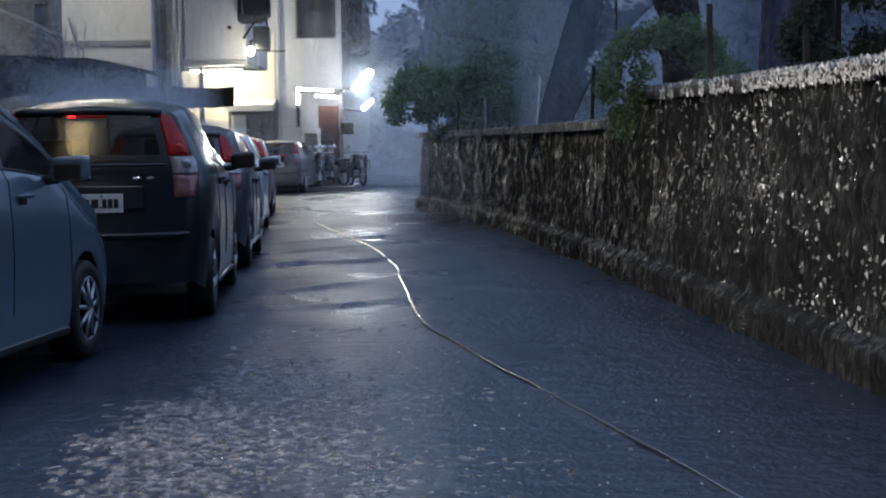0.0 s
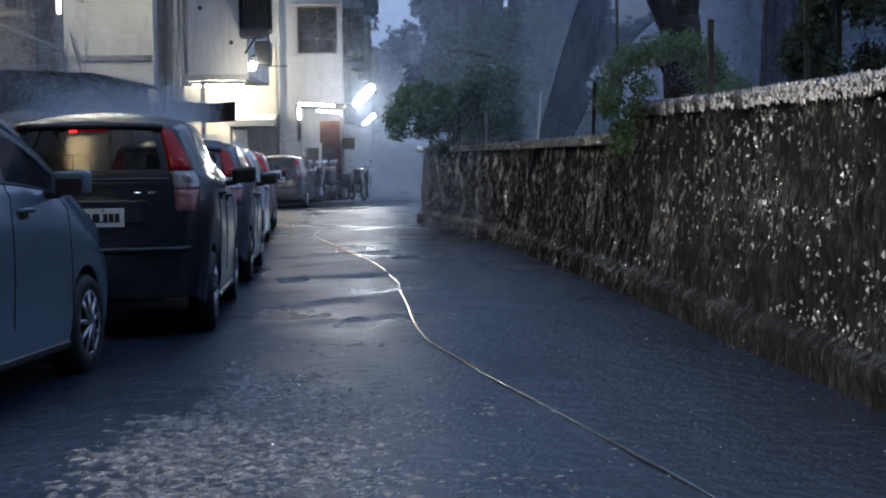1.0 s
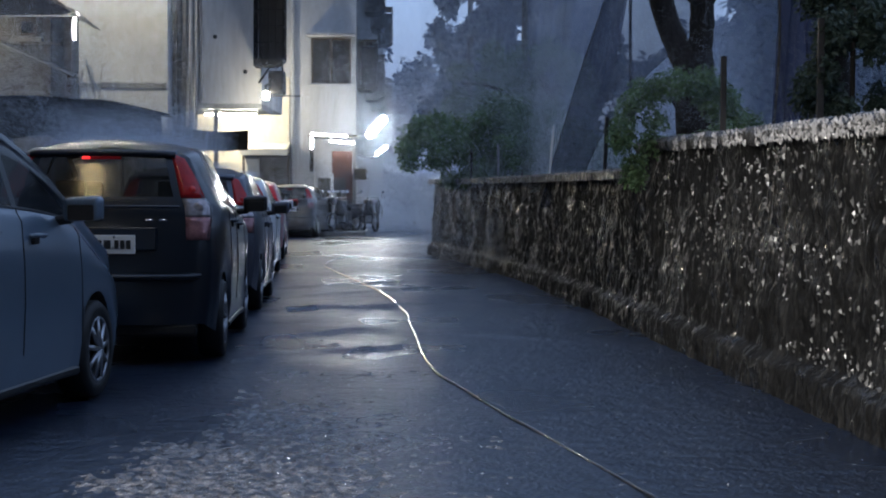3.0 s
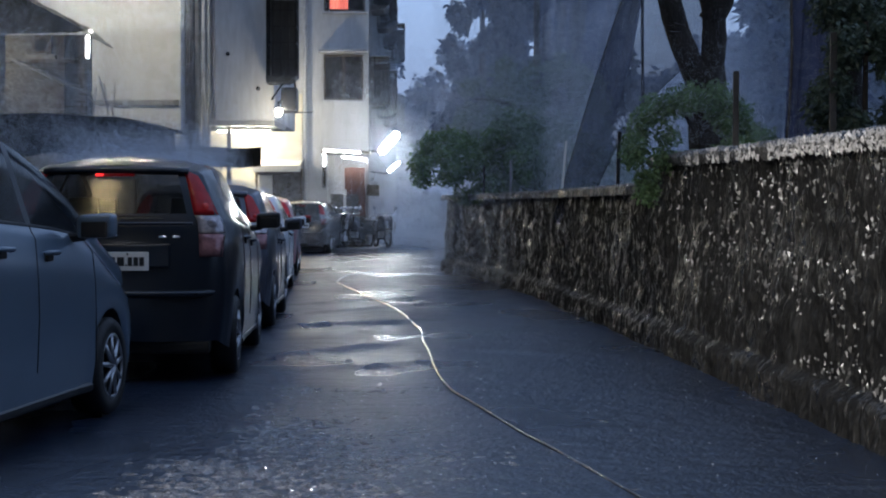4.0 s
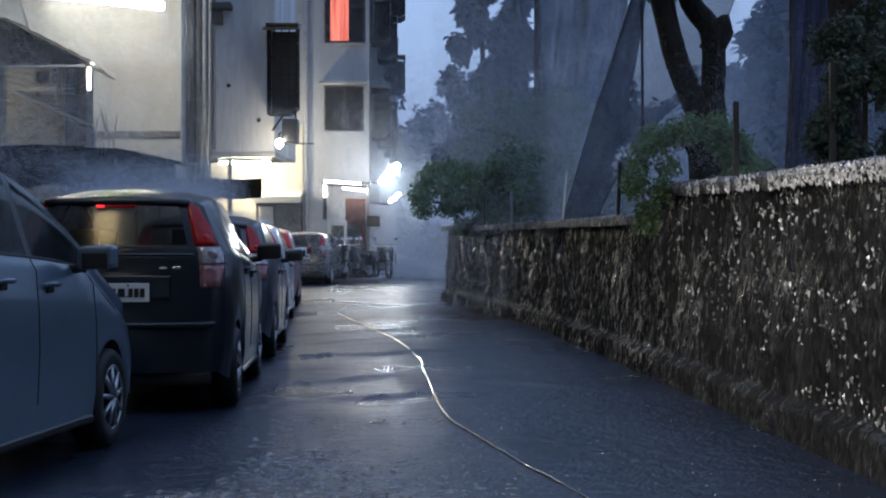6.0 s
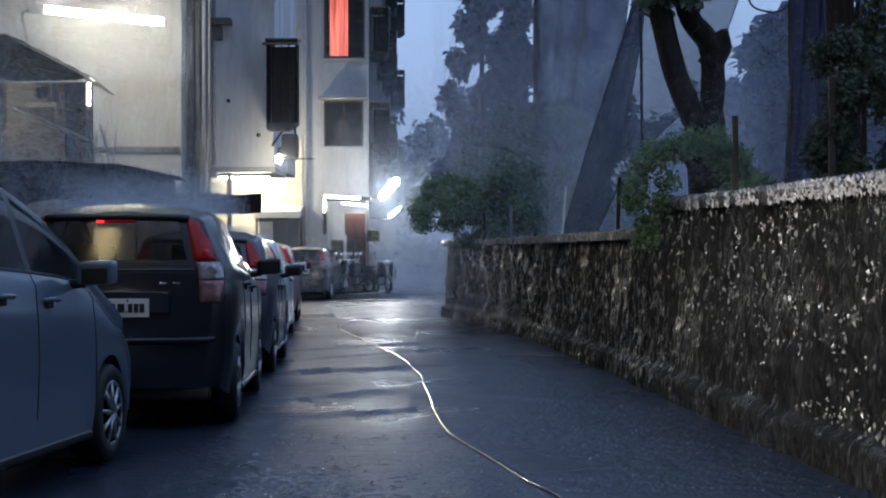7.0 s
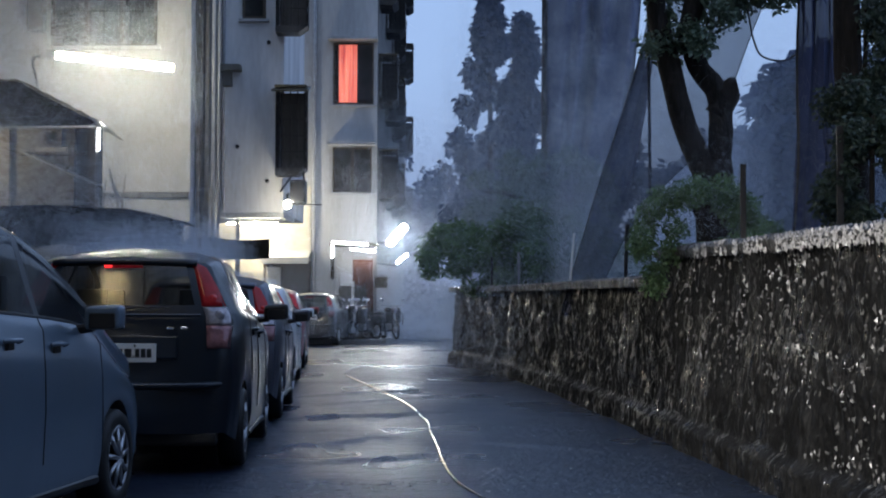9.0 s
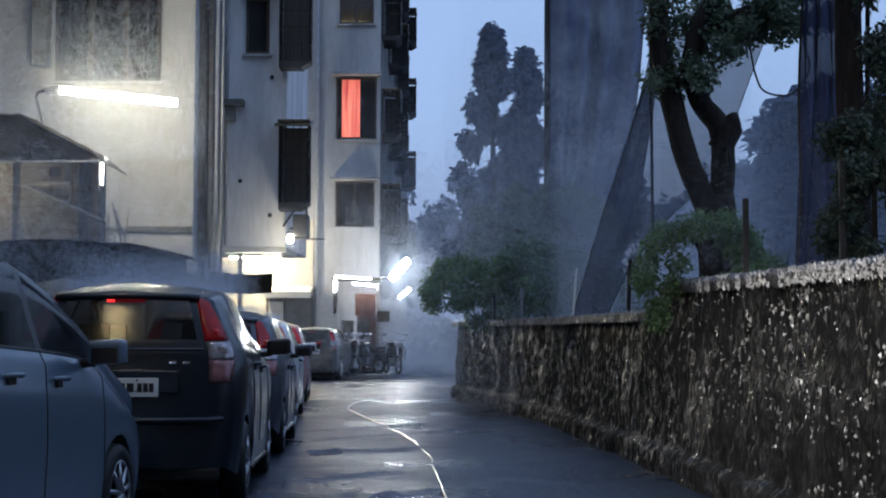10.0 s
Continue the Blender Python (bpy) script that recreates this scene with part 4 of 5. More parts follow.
part("lamp_arm", tube(curve_pts([(-8.05, 30.0, 5.4), (-7.8, 28.6, 5.75), (-7.15, 27.0, 5.6)], 5), 0.03, 6), IRON, tl)

# second block with the caged balcony, Y = 36
b2 = thing("balcony_block", "grey plaster block with caged balcony over a lit porch", "building")
wall_box(-9, -3.92, 36.0, 41.0, 3.36, 14, PLASTER_PALE, b2, label="grey plaster wall")

part("balcony_slab", box(-9, -3.92, 36.01, 38.6, 3.24, 3.356, 0.01), PLASTER, b2, "pale slab edge lit from below")
part("porch_post", box(-5.08, -4.98, 36.3, 36.42, 0, 3.235, 0.01), PLASTER, b2)
cage(b2, -4.02, -3.36, 35.3, 36.0, 4.34, 6.2)
cage(b2, -4.05, -3.35, 35.45, 36.0, 7.65, 10.0)
cage(b2, -4.05, -3.35, 35.45, 36.0, 11.2, 13.0)
window_unit(b2, -4.9, -4.35, 36.0, 7.9, 9.2, 1)
hood = bmesh.new()
box(-4.1, -3.28, 35.0, 35.998, 6.28, 6.33, 0.01, bm=hood)
for v in hood.verts:
    v.co.z -= 0.22 * max(0.0, (35.998 - v.co.y))
part("rain_hood", hood, TIN, b2, "sloping tin hood over the cage")
part("cage_bracket", tube([(-3.98, 35.99, 3.85), (-3.62, 35.5, 4.26)], 0.025, 6), IRON, b2)
part("cage_bracket", tube([(-3.4, 35.99, 3.85), (-3.4, 35.4, 4.26)], 0.025, 6), IRON, b2)
part("concrete_shelf", box(-5.5, -4.9, 35.55, 35.998, 6.64, 6.78, 0.02), DARK_WALL, b2, "small stained concrete shelf")
part("shelf_bracket", box(-5.34, -5.12, 35.75, 35.998, 6.3, 6.638, 0.02), DARK_WALL, b2)
for vx, vz in ((-4.28, 7.35), (-4.3, 4.1), (-5.0, 4.9)):
    part("wall_vent", tube([(vx, 35.97, vz), (vx, 35.999, vz)], 0.05, 10), IRON, b2)
part("drain_pipe", tube([(-5.46, 35.93, 3.4), (-5.46, 35.93, 14)], 0.06, 10), PVC, b2, smooth=True)
part("drain_pipe", tube([(-5.33, 35.94, 3.4), (-5.33, 35.94, 14)], 0.04, 10), PVC, b2, smooth=True)
part("air_conditioner", box(-3.7, -3.34, 35.3, 35.9, 3.54, 4.08, 0.07), PLASTIC, b2, "dark air conditioner box under the cage")
part("bracket", box(-3.85, -2.98, 35.5, 35.56, 3.5, 3.53), IRON, b2)

lamp = thing("porch_lamp", "bare warm bulb burning under the balcony", "lamp")
bm = bmesh.new()
bmesh.ops.create_icosphere(bm, subdivisions=3, radius=0.085, matrix=Matrix.Translation((-3.74, 35.2, 3.5)) @ Matrix.Diagonal((1, 1, 1.3, 1)))
part("bulb", bm, BULB, lamp, "glowing bulb", smooth=True)
part("bulb_holder", tube([(-3.74, 35.2, 3.6), (-3.74, 35.2, 3.72), (-3.78, 35.99, 3.8)], 0.03, 8), IRON, lamp)
pl = new("porch_light", bpy.data.lights.new("porch_light", "POINT"))
pl.data.shadow_soft_size, pl.data.energy, pl.data.color = 0.12, 260, (1.0, 0.91, 0.72)
pl.location = (-6.4, 50.4, 3.9)
bl = new("bulb_light", bpy.data.lights.new("bulb_light", "POINT"))
bl.data.shadow_soft_size, bl.data.energy, bl.data.color = 0.1, 7, (1.0, 0.92, 0.75)
bl.location = (-3.72, 34.9, 3.42)
fll = new("flood_light", bpy.data.lights.new("flood_light", "POINT"))
fll.data.shadow_soft_size, fll.data.energy, fll.data.color = 0.25, 85, (0.95, 0.97, 1.0)
fll.location = (-1.75, 50.0, 3.4)
pt2 = thing("ceiling_tube_light", "warm tube light under the porch slab", "lamp")
part("tube", tube([(-5.3, 36.5, 3.13), (-4.1, 36.5, 3.13)], 0.028, 8), TUBE_WARM, pt2, "glowing tube")
part("tube_holder", box(-5.35, -4.05, 36.48, 36.52, 3.16, 3.235), STEEL, pt2)

# third block: tall pale end wall with windows, Y = 52
b3 = thing("corner_block", "tall pale plaster apartment block with barred windows", "building")
wall_box(-12, -2.5, 52.0, 82.0, 0, 19, PLASTER, b3, label="pale rain-stained plaster wall")
# sheet over the same wall, coloured for the warm light falling on it
wall_box(-9.5, -4.72, 51.95, 51.997, 0, 5.2, PLASTER_LAMPLIT, b3, "lamplit_wall", "lower wall in a paler, warmer tone for the lamplight")
window_unit(b3, -4.0, -2.68, 52.0, 4.98, 6.5, 2)
window_unit(b3, -4.0, -2.62, 52.0, 7.95, 10.05, 2)
window_unit(b3, -3.9, -2.75, 52.0, 11.9, 13.3, 2)
window_unit(b3, -3.9, -2.75, 52.0, 15.4, 16.8, 2)
piece("red_curtain", [(-3.80 + 0.62 * k / 24, 51.93 - 0.025 * math.sin(k * 1.7), z) for k in range(25) for z in (8.02, 9.98)], [(2 * k, 2 * k + 2, 2 * k + 3, 2 * k + 1) for k in range(24)], CURTAIN, b3, "red curtain glowing as if lit from the room behind", smooth=True)
part("drain_pipe", tube([(-4.62, 51.9, 0), (-4.62, 51.9, 19)], 0.07, 8), PVC, b3, smooth=True)
for z0 in (5.0, 8.3, 11.7, 15.0):
    for k, y in enumerate((53.0, 58.5, 64.5, 71.0)):
        cage(b3, -2.486, -2.5 + (0.62, 0.7, 0.55, 0.7)[k], y, y + 1.6, z0, z0 + 1.5)
        part("window", box(-2.487, -2.47, y + 0.1, y + 1.5, z0 + 0.1, z0 + 1.4), DARK_WALL, b3)
# thin dark sheet gives the pale block's side its shade
wall_box(-2.5, -2.488, 52.05, 81.9, 0, 18.9, SHADE_DARK, b3, "side_shade_sheet", "thin dark sheet for the shaded side face")
part("plinth", box(-9, -2.0, 47.6, 52.0, -0.03, 0.12, 0.02), PLASTER_GREY, b3, "wet raised plinth")


# ---------------------------------------------------------------- sheds and awnings on the near side
shed = thing("tin_shed", "dark tin-roofed shed with lean-to roof in rain", "shed")
bm = bmesh.new()
n = 40
for k in range(n + 1):
    x = -9.6 + (9.6 - 4.92) * k / n
    zt = 4.38 - 0.012 * max(0, -6.1 - x) - 0.58 * max(0, (x + 6.05) / 1.13) - 0.018 * (k % 2)
    for y, dz in ((21.5, 0.0), (23.2, -0.12)):
        bm.verts.new((x, y, zt + dz))
bm.verts.ensure_lookup_table()
for k in range(n):
    bm.faces.new([bm.verts[q] for q in (2 * k, 2 * k + 2, 2 * k + 3, 2 * k + 1)])
bmesh.ops.solidify(bm, geom=bm.faces[:], thickness=0.05)
part("tin_roof", bm, TIN, shed, "wet corrugated tin roof")
wall_box(-9.5, -5.15, 22.4, 22.75, 0, 3.8, DARK_WALL, shed, label="dark weathered shed wall")
window_unit(shed, -5.95, -5.66, 22.4, 3.5, 3.78, 1, chajja=False)
for x in (-7.2, -6.45, -5.5, -5.2):
    part("shed_post", box(x - 0.05, x + 0.05, 22.28, 22.39, 0, 3.76, 0.01), WOOD, shed)
for k in range(9):
    x = -9.3 + 0.32 * k
    part("wall_board", box(x, x + 0.27, 22.34, 22.396, 2.3 + 0.05 * (k % 3), 3.3 + 0.04 * (k % 2), 0.01), WOOD, shed)
part("slanting_pipe", tube([(-6.2, 22.2, 3.42), (-5.1, 22.2, 2.95)], 0.022, 8), STEEL, shed, "pale slanting rain pipe")
part("sill_board", box(-6.3, -5.3, 22.26, 22.39, 3.38, 3.43, 0.008), WOOD, shed)
bm = bmesh.new()
vs = [bm.verts.new(q) for q in ((-9.5, 21.56, 4.30), (-6.1, 21.56, 4.35), (-4.98, 21.56, 3.77), (-5.1, 21.56, 3.73), (-9.5, 21.56, 3.66))]
bm.faces.new(vs)
bmesh.ops.solidify(bm, geom=bm.faces[:], thickness=0.05)
part("gable_board", bm, TIN, shed, "dark weathered gable board")
tub = thing("slim_tube_light", "thin white tube light upright on the shed post", "lamp")
part("tube", tube([(-5.12, 22.35, 3.46), (-5.12, 22.35, 3.78)], 0.018, 8), TUBE, tub)

# bulb out of view, added to warm the shed wall and the mist
fill_bulb = thing("shed_fill_bulb", "unseen warm bulb added to light the shed and mist", "lamp")
bm = bmesh.new()
bmesh.ops.create_icosphere(bm, subdivisions=2, radius=0.05, matrix=Matrix.Translation((-7.0, 21.9, 3.42)))
part("bulb", bm, BULB, fill_bulb, "glowing bulb", smooth=True)
part("flex", tube([(-7.0, 21.9, 3.46), (-7.0, 21.9, 3.75)], 0.01, 6), CABLE, fill_bulb)
sbl = new("shed_fill_light", bpy.data.lights.new("shed_fill_light", "POINT"))
sbl.data.shadow_soft_size, sbl.data.energy, sbl.data.color = 0.06, 34, (1.0, 0.86, 0.55)
sbl.location = (-7.0, 21.3, 3.4)
junk = thing("pipe_bundle", "pale plastic pipes and wires bundled by the shed corner", "pipes")
JR = random.Random(8)
for k in range(7):
    x = -5.08 + 0.05 * k
    part("plastic_pipe", tube(curve_pts([(x, 22.5, 0), (x + JR.uniform(-0.05, 0.05), 22.5, 1.6), (x + JR.uniform(-0.1, 0.1), 22.5 + JR.uniform(-0.1, 0.1), 2.5 + 0.15 * JR.random()), (x + JR.uniform(-0.15, 0.15), 22.5, 2.9 + 0.3 * JR.random())], 4), 0.012 + 0.006 * (k % 2), 6), PVC, junk)
aw1 = thing("tarpaulin_awning", "dark wet tarpaulin awning over the parked cars", "awning")
bm = bmesh.new()
for j, (y, dz) in enumerate(((18.6, 0.0), (18.8, 0.02), (19.1, 0.02), (19.5, -0.02))):
    for k in range(13):
        x = -7.5 + (7.5 - 3.22) * k / 12
        sag = 0.025 * math.sin(k * 1.1) - 0.2 * max(0, (k - 10) / 2) ** 1.2
        bm.verts.new((x, y, 2.40 + dz + sag))
bm.verts.ensure_lookup_table()
for j in range(3):
    for k in range(12):
        bm.faces.new([bm.verts[j * 13 + k + q] for q in (0, 1, 14, 13)])
bmesh.ops.solidify(bm, geom=bm.faces[:], thickness=0.03)
part("tarpaulin", bm, TARP, aw1, smooth=True)
val = bmesh.new()
for k in range(25):
    x = -7.5 + (7.5 - 3.22) * k / 24
    top = 2.395 + 0.025 * math.sin(k * 0.55) - 0.2 * max(0, (k / 2 - 10) / 2) ** 1.2
    for z in (top, top - 0.2, 1.92 + 0.03 * math.sin(k * 1.3)):
        val.verts.new((x, 18.585 - 0.02 * math.sin(k * 1.9), z))
val.verts.ensure_lookup_table()
for k in range(24):
    for j in range(2):
        val.faces.new([val.verts[q] for q in (3 * k + j, 3 * k + j + 1, 3 * k + j + 4, 3 * k + j + 3)])
bmesh.ops.solidify(val, geom=val.faces[:], thickness=0.02)
part("valance", val, TARP, aw1, "sagging wet front flap", smooth=True)
for x in (-7.3, -5.4, -4.55):
    part("awning_pole", tube([(x, 19.4, 0), (x, 19.4, 2.36)], 0.03, 8), IRON, aw1)

aw2 = thing("dark_canopy", "dark sagging canopy sheet by the pipes", "awning")
bm = bmesh.new()
for j, (y, z) in enumerate(((27.0, 2.06), (27.05, 2.40), (27.9, 2.43))):
    for k in range(8):
        x = -5.6 + 2.42 * k / 7
        bm.verts.new((x, y, z + 0.02 * math.sin(k * 2) - 0.05 * (k / 7)))
bm.verts.ensure_lookup_table()
for j in range(2):
    for k in range(7):
        bm.faces.new([bm.verts[j * 8 + k + q] for q in (0, 1, 9, 8)])
bmesh.ops.solidify(bm, geom=bm.faces[:], thickness=0.03)
part("canopy_sheet", bm, TARP, aw2)
for x in (-5.5, -5.1):
    part("canopy_pole", tube([(x, 27.7, 0), (x, 27.7, 2.42)], 0.03, 8), IRON, aw2)

aw3 = thing("shop_awning", "pale awning over a small shop front", "awning")
awn = bmesh.new()
box(-6.25, -4.68, 50.6, 51.9, 2.70, 2.75, 0.01, bm=awn)
for v in awn.verts:
    v.co.z += 0.2 * (v.co.y - 50.6)
part("awning_sheet", awn, SHEET_WHITE, aw3)
part("awning_edge", box(-6.25, -4.68, 50.56, 50.6, 2.54, 2.75, 0.01), SHEET_WHITE, aw3)
for k in range(5):
    part("awning_rib", tube([(-6.15 + 0.35 * k, 50.65, 2.69), (-6.15 + 0.35 * k, 51.88, 2.94)], 0.018, 6), STEEL, aw3)
part("shop_front", box(-6.3, -4.72, 51.85, 51.94, 0, 2.65, 0.01), WOOD, aw3, "dark shop front")
for x0, x1 in ((-6.2, -5.72), (-5.62, -5.25), (-5.12, -4.82)):
    part("shop_window", box(x0, x1, 51.8, 51.848, 1.25, 2.45, 0.01), SHEET_WHITE if x0 < -6 else DARK_WALL, aw3)

# stall with tubes and sign board
st = thing("lit_stall", "street stall frame with white tubes and sign board", "stall")
for x in (-3.78, -2.45):
    part("stall_post", box(x - 0.05, x + 0.05, 49.95, 50.05, 0.11, 3.1, 0.01), STEEL, st)
part("stall_roof", box(-3.9, -2.35, 49.4, 51.2, 3.1, 3.18, 0.02), TIN, st)
part("tube", tube([(-3.8, 49.35, 3.2), (-2.65, 49.35, 3.12)], 0.035, 8), TUBE, st, "glowing tube")
part("tube", tube([(-3.22, 49.3, 2.98), (-2.45, 49.3, 2.9)], 0.035, 8), TUBE, st, "glowing tube")
part("upright_tube", tube([(-3.8, 49.35, 2.7), (-3.8, 49.35, 3.1)], 0.03, 8), TUBE, st, "glowing tube")
part("sign_board", box(-3.15, -2.5, 49.5, 49.56, 1.95, 2.65, 0.01), ORANGE, st, "faded orange sign board")
part("stall_cabinet", box(-3.1, -2.5, 49.75, 50.5, 1.1, 2.0, 0.02), ORANGE, st, "brown painted cabinet")
part("hanging_sheet", box(-3.86, -3.74, 49.5, 49.56, 2.0, 2.75, 0.02), TARP, st)
part("side_shelf", box(-2.45, -2.05, 49.6, 50.2, 1.75, 2.1, 0.02), TIN, st)
part("counter", box(-3.7, -2.5, 49.7, 50.6, 0.11, 1.1, 0.03), WOOD, st)
for x in (-3.4, -2.9):
    part("board", box(x - 0.2, x + 0.2, 49.6, 49.64, 1.2, 1.8, 0.01), DARK_WALL, st)

def lens_shape(half, radius):
    """A long glowing capsule."""
    return tube([(half * k, -0.02, 0) for k in (-1, -0.97, -0.88, -0.7, 0.7, 0.88, 0.97, 1)], [radius * k for k in (0.15, 0.5, 0.85, 1, 1, 0.85, 0.5, 0.15)], 14)


fl = thing("floodlight", "bright white floodlight on a pole bracket", "lamp")
part("bracket_arm", tube([(-2.5, 52.3, 3.3), (-1.95, 51.4, 3.2)], 0.03, 6), IRON, fl)
part("lens", lens_shape(0.46, 0.14), FLOOD, fl, "glaring white lens", smooth=True).matrix_basis = pose(-1.78, 51.0, 3.5, 0, -48, 8)
part("housing", box(-0.46, 0.46, 0.13, 0.22, -0.13, 0.13, 0.02), IRON, fl).matrix_basis = pose(-1.78, 51.0, 3.5, 0, -48, 8)
fl2 = thing("small_floodlight", "small white floodlight below the large one", "lamp")
part("bracket_arm", tube([(-2.5, 52.3, 2.6), (-1.85, 51.4, 2.5)], 0.025, 6), IRON, fl2)
part("lens", lens_shape(0.25, 0.065), FLOOD, fl2, "glaring white lens", smooth=True).matrix_basis = pose(-1.62, 51.0, 2.72, 0, -40, 8)
part("housing", box(-0.25, 0.25, 0.05, 0.12, -0.06, 0.06, 0.02), IRON, fl2).matrix_basis = pose(-1.62, 51.0, 2.72, 0, -40, 8)


# ---------------------------------------------------------------- motorbikes
def make_bike(at, turn, label):
    bike = thing("motorbike", label, "motorbike", at, turn, "motorbikes by the stall")
    for y in (0.0, 1.28):
        w = part("wheel", tube([(0, y + 0.27 * math.cos(a), 0.3 + 0.27 * math.sin(a)) for a in [2 * math.pi * k / 20 for k in range(21)]], 0.045, 8, close=False), RUBBER, bike, smooth=True)
        part("hub", tube([(-0.06, y, 0.3), (0.06, y, 0.3)], 0.1, 10), RIM, w)
    bm = bmesh.new()
    bmesh.ops.create_icosphere(bm, subdivisions=3, radius=1, matrix=Matrix.Translation((0, 0.78, 0.82)) @ Matrix.Diagonal((0.14, 0.28, 0.13, 1)))
    part("fuel_tank", bm, PAINTS["grey"], bike, smooth=True)
    part("seat", box(-0.13, 0.13, -0.1, 0.55, 0.76, 0.86, 0.04), PLASTIC, bike)
    part("engine", box(-0.16, 0.16, 0.45, 0.85, 0.3, 0.65, 0.05), STEEL, bike)
    part("fork", tube([(0, 1.28, 0.3), (0, 1.05, 1.0)], 0.045, 8), STEEL, bike)
    part("handlebar", tube(curve_pts([(-0.36, 0.92, 1.06), (-0.15, 1.02, 1.05), (0.15, 1.02, 1.05), (0.36, 0.92, 1.06)], 5), 0.018, 8), CHROME, bike)
    bm = bmesh.new()
    bmesh.ops.create_icosphere(bm, subdivisions=3, radius=0.1, matrix=Matrix.Translation((0, 1.14, 0.92)))
    part("headlight", bm, LAMP_CLEAR, bike, smooth=True)
    for s in (-1, 1):
        m = part("mirror", tube([(s * 0.3, 0.95, 1.06), (s * 0.34, 0.93, 1.22)], 0.01, 6), CHROME, bike)
        bm = bmesh.new()
        bmesh.ops.create_icosphere(bm, subdivisions=2, radius=1, matrix=Matrix.Translation((s * 0.36, 0.93, 1.24)) @ Matrix.Diagonal((0.07, 0.025, 0.05, 1)))
        part("mirror_glass", bm, CHROME, m, smooth=True)
    part("leg_guard", tube(curve_pts([(-0.32, 0.95, 0.45), (-0.3, 1.0, 0.8), (0, 1.02, 0.9), (0.3, 1.0, 0.8), (0.32, 0.95, 0.45)], 4), 0.02, 6), CHROME, bike)
    part("side_panel", box(-0.2, 0.2, 0.05, 0.5, 0.42, 0.76, 0.06), PLASTIC, bike)
    part("fairing", box(-0.24, 0.24, 0.72, 1.08, 0.5, 1.0, 0.09), PLASTIC, bike, smooth=True)
    part("leg_shield", box(-0.21, 0.21, 0.48, 0.74, 0.24, 0.62, 0.06), PLASTIC, bike, smooth=True)
    part("rear_mudguard", tube(curve_pts([(0, -0.36, 0.35), (0, -0.25, 0.58), (0, 0, 0.66), (0, 0.2, 0.6)], 4), 0.06, 8), PLASTIC, bike, smooth=True)
    part("exhaust", tube([(0.17, 0.5, 0.35), (0.18, -0.2, 0.4)], 0.05, 8), CHROME, bike)
    return bike


for x, y, tn, lab in ((-3.3, 49.9, 178, "black motorbike behind the others at the stall"), (-2.7, 49.2, 158, "dark motorbike crowded among the others"), (-3.5, 49.2, 187, "black motorbike with chrome mirrors by the lit stall"), (-3.1, 49.0, 172, "wet black motorbike parked on the plinth"), (-2.35, 48.9, 146, "dark motorbike parked side on at the plinth edge"), (-2.15, 49.5, 200, "dark scooter-like motorbike near the floodlight")):
    make_bike((x, y, 0.115 if x < -2.4 else 0.115), tn, lab)


# ---------------------------------------------------------------- hose across the lane
hose_pts = [(-1.42, 32.2), (-1.6, 31.4), (-1.86, 29.8), (-1.85, 27.2), (-1.52, 25.0), (-0.67, 20.1), (-0.27, 16.6), (-0.2, 15.1), (-0.12, 13.6), (-0.04, 11.9), (0.06, 10.8), (0.21, 10.0), (0.44, 8.75), (0.61, 8.0), (0.83, 6.9), (0.94, 6.35), (1.08, 5.7), (1.3, 4.6)]
line = curve_pts([(x, y, 0.0) for x, y in hose_pts], 14)
# the far stretch lies high, the near one sinks under the water here and there
sunk = [(32.3, -0.004), (28.5, 0.004), (25.6, 0.006), (22.2, 0.006), (21.2, -0.003), (20.4, 0.004), (18.2, 0.005), (17.2, -0.006), (16.6, 0.005), (12.3, 0.007), (10.9, 0.003), (10.1, -0.001), (8.4, 0.001), (7.5, -0.003), (6.6, -0.002), (6.2, 0.001), (5.9, -0.004), (5.4, -0.012), (4.6, -0.02)]
drop = lambda y: float(np.interp(y, [q[0] for q in sunk][::-1], [q[1] for q in sunk][::-1])) + 0.002 * noise.noise((y * 2.3, 1, 5))
tagged(part("hose", tube([(p.x + 0.008 * noise.noise((p.y * 1.7, 0, 1)), p.y, drop(p.y)) for p in line], [0.0145 if p.y > 12 else 0.0105 for p in line], 12), HOSE, smooth=True), "black wet hose half sunk in rainwater across the lane", "hose")


# ---------------------------------------------------------------- unseen plain walls that close the lane, added to block skylight and darken reflections
close = thing("rear_light_blocker", "unseen dark wall added behind the lane to darken reflections", "building")
wall_box(-22, 24, -16, -11.6, 0, 26, DARK_WALL, close, label="plain dark unseen wall")
side = thing("side_light_blocker", "unseen plain walls added beside the cars to block skylight", "building")
wall_box(-14, -7.2, 5.21, 18, 0, 16, DARK_WALL, side, label="plain unseen side wall")
wall_box(-14, -4.7, -11.49, 5.2, 0, 9.8, DARK_WALL, side, "near_sky_blocker")
wall_box(-16, -9.8, 18.01, 29.9, 0, 16, DARK_WALL, side, "far_sky_blocker")

# unseen glowing panes, added high behind to be mirrored in the wet car glass
for x0, x1, z0, z1 in ((-8.6, -7.5, 21.6, 25.0), (-7.4, -6.3, 21.6, 25.0)):
    lit = part("reflection_pane", box(x0, x1, -11.62, -11.58, z0, z1, 0.01), REFLECTION_GLOW, close, "unseen glowing pane added for a reflection")
    part("window_frame", box(x0, x1, -11.575, -11.55, (z0 + z1) / 2 - 0.04, (z0 + z1) / 2 + 0.04, 0.01), WOOD, lit)

# unseen floodlight on the same front, added to rake light along the stone wall
sec = thing("unseen_rake_floodlight", "unseen white floodlight added to rake the stone wall", "lamp")
part("bracket", tube([(-4.7, -10.2, 8.9), (-4.3, -10.0, 9.0)], 0.03, 8), IRON, sec)
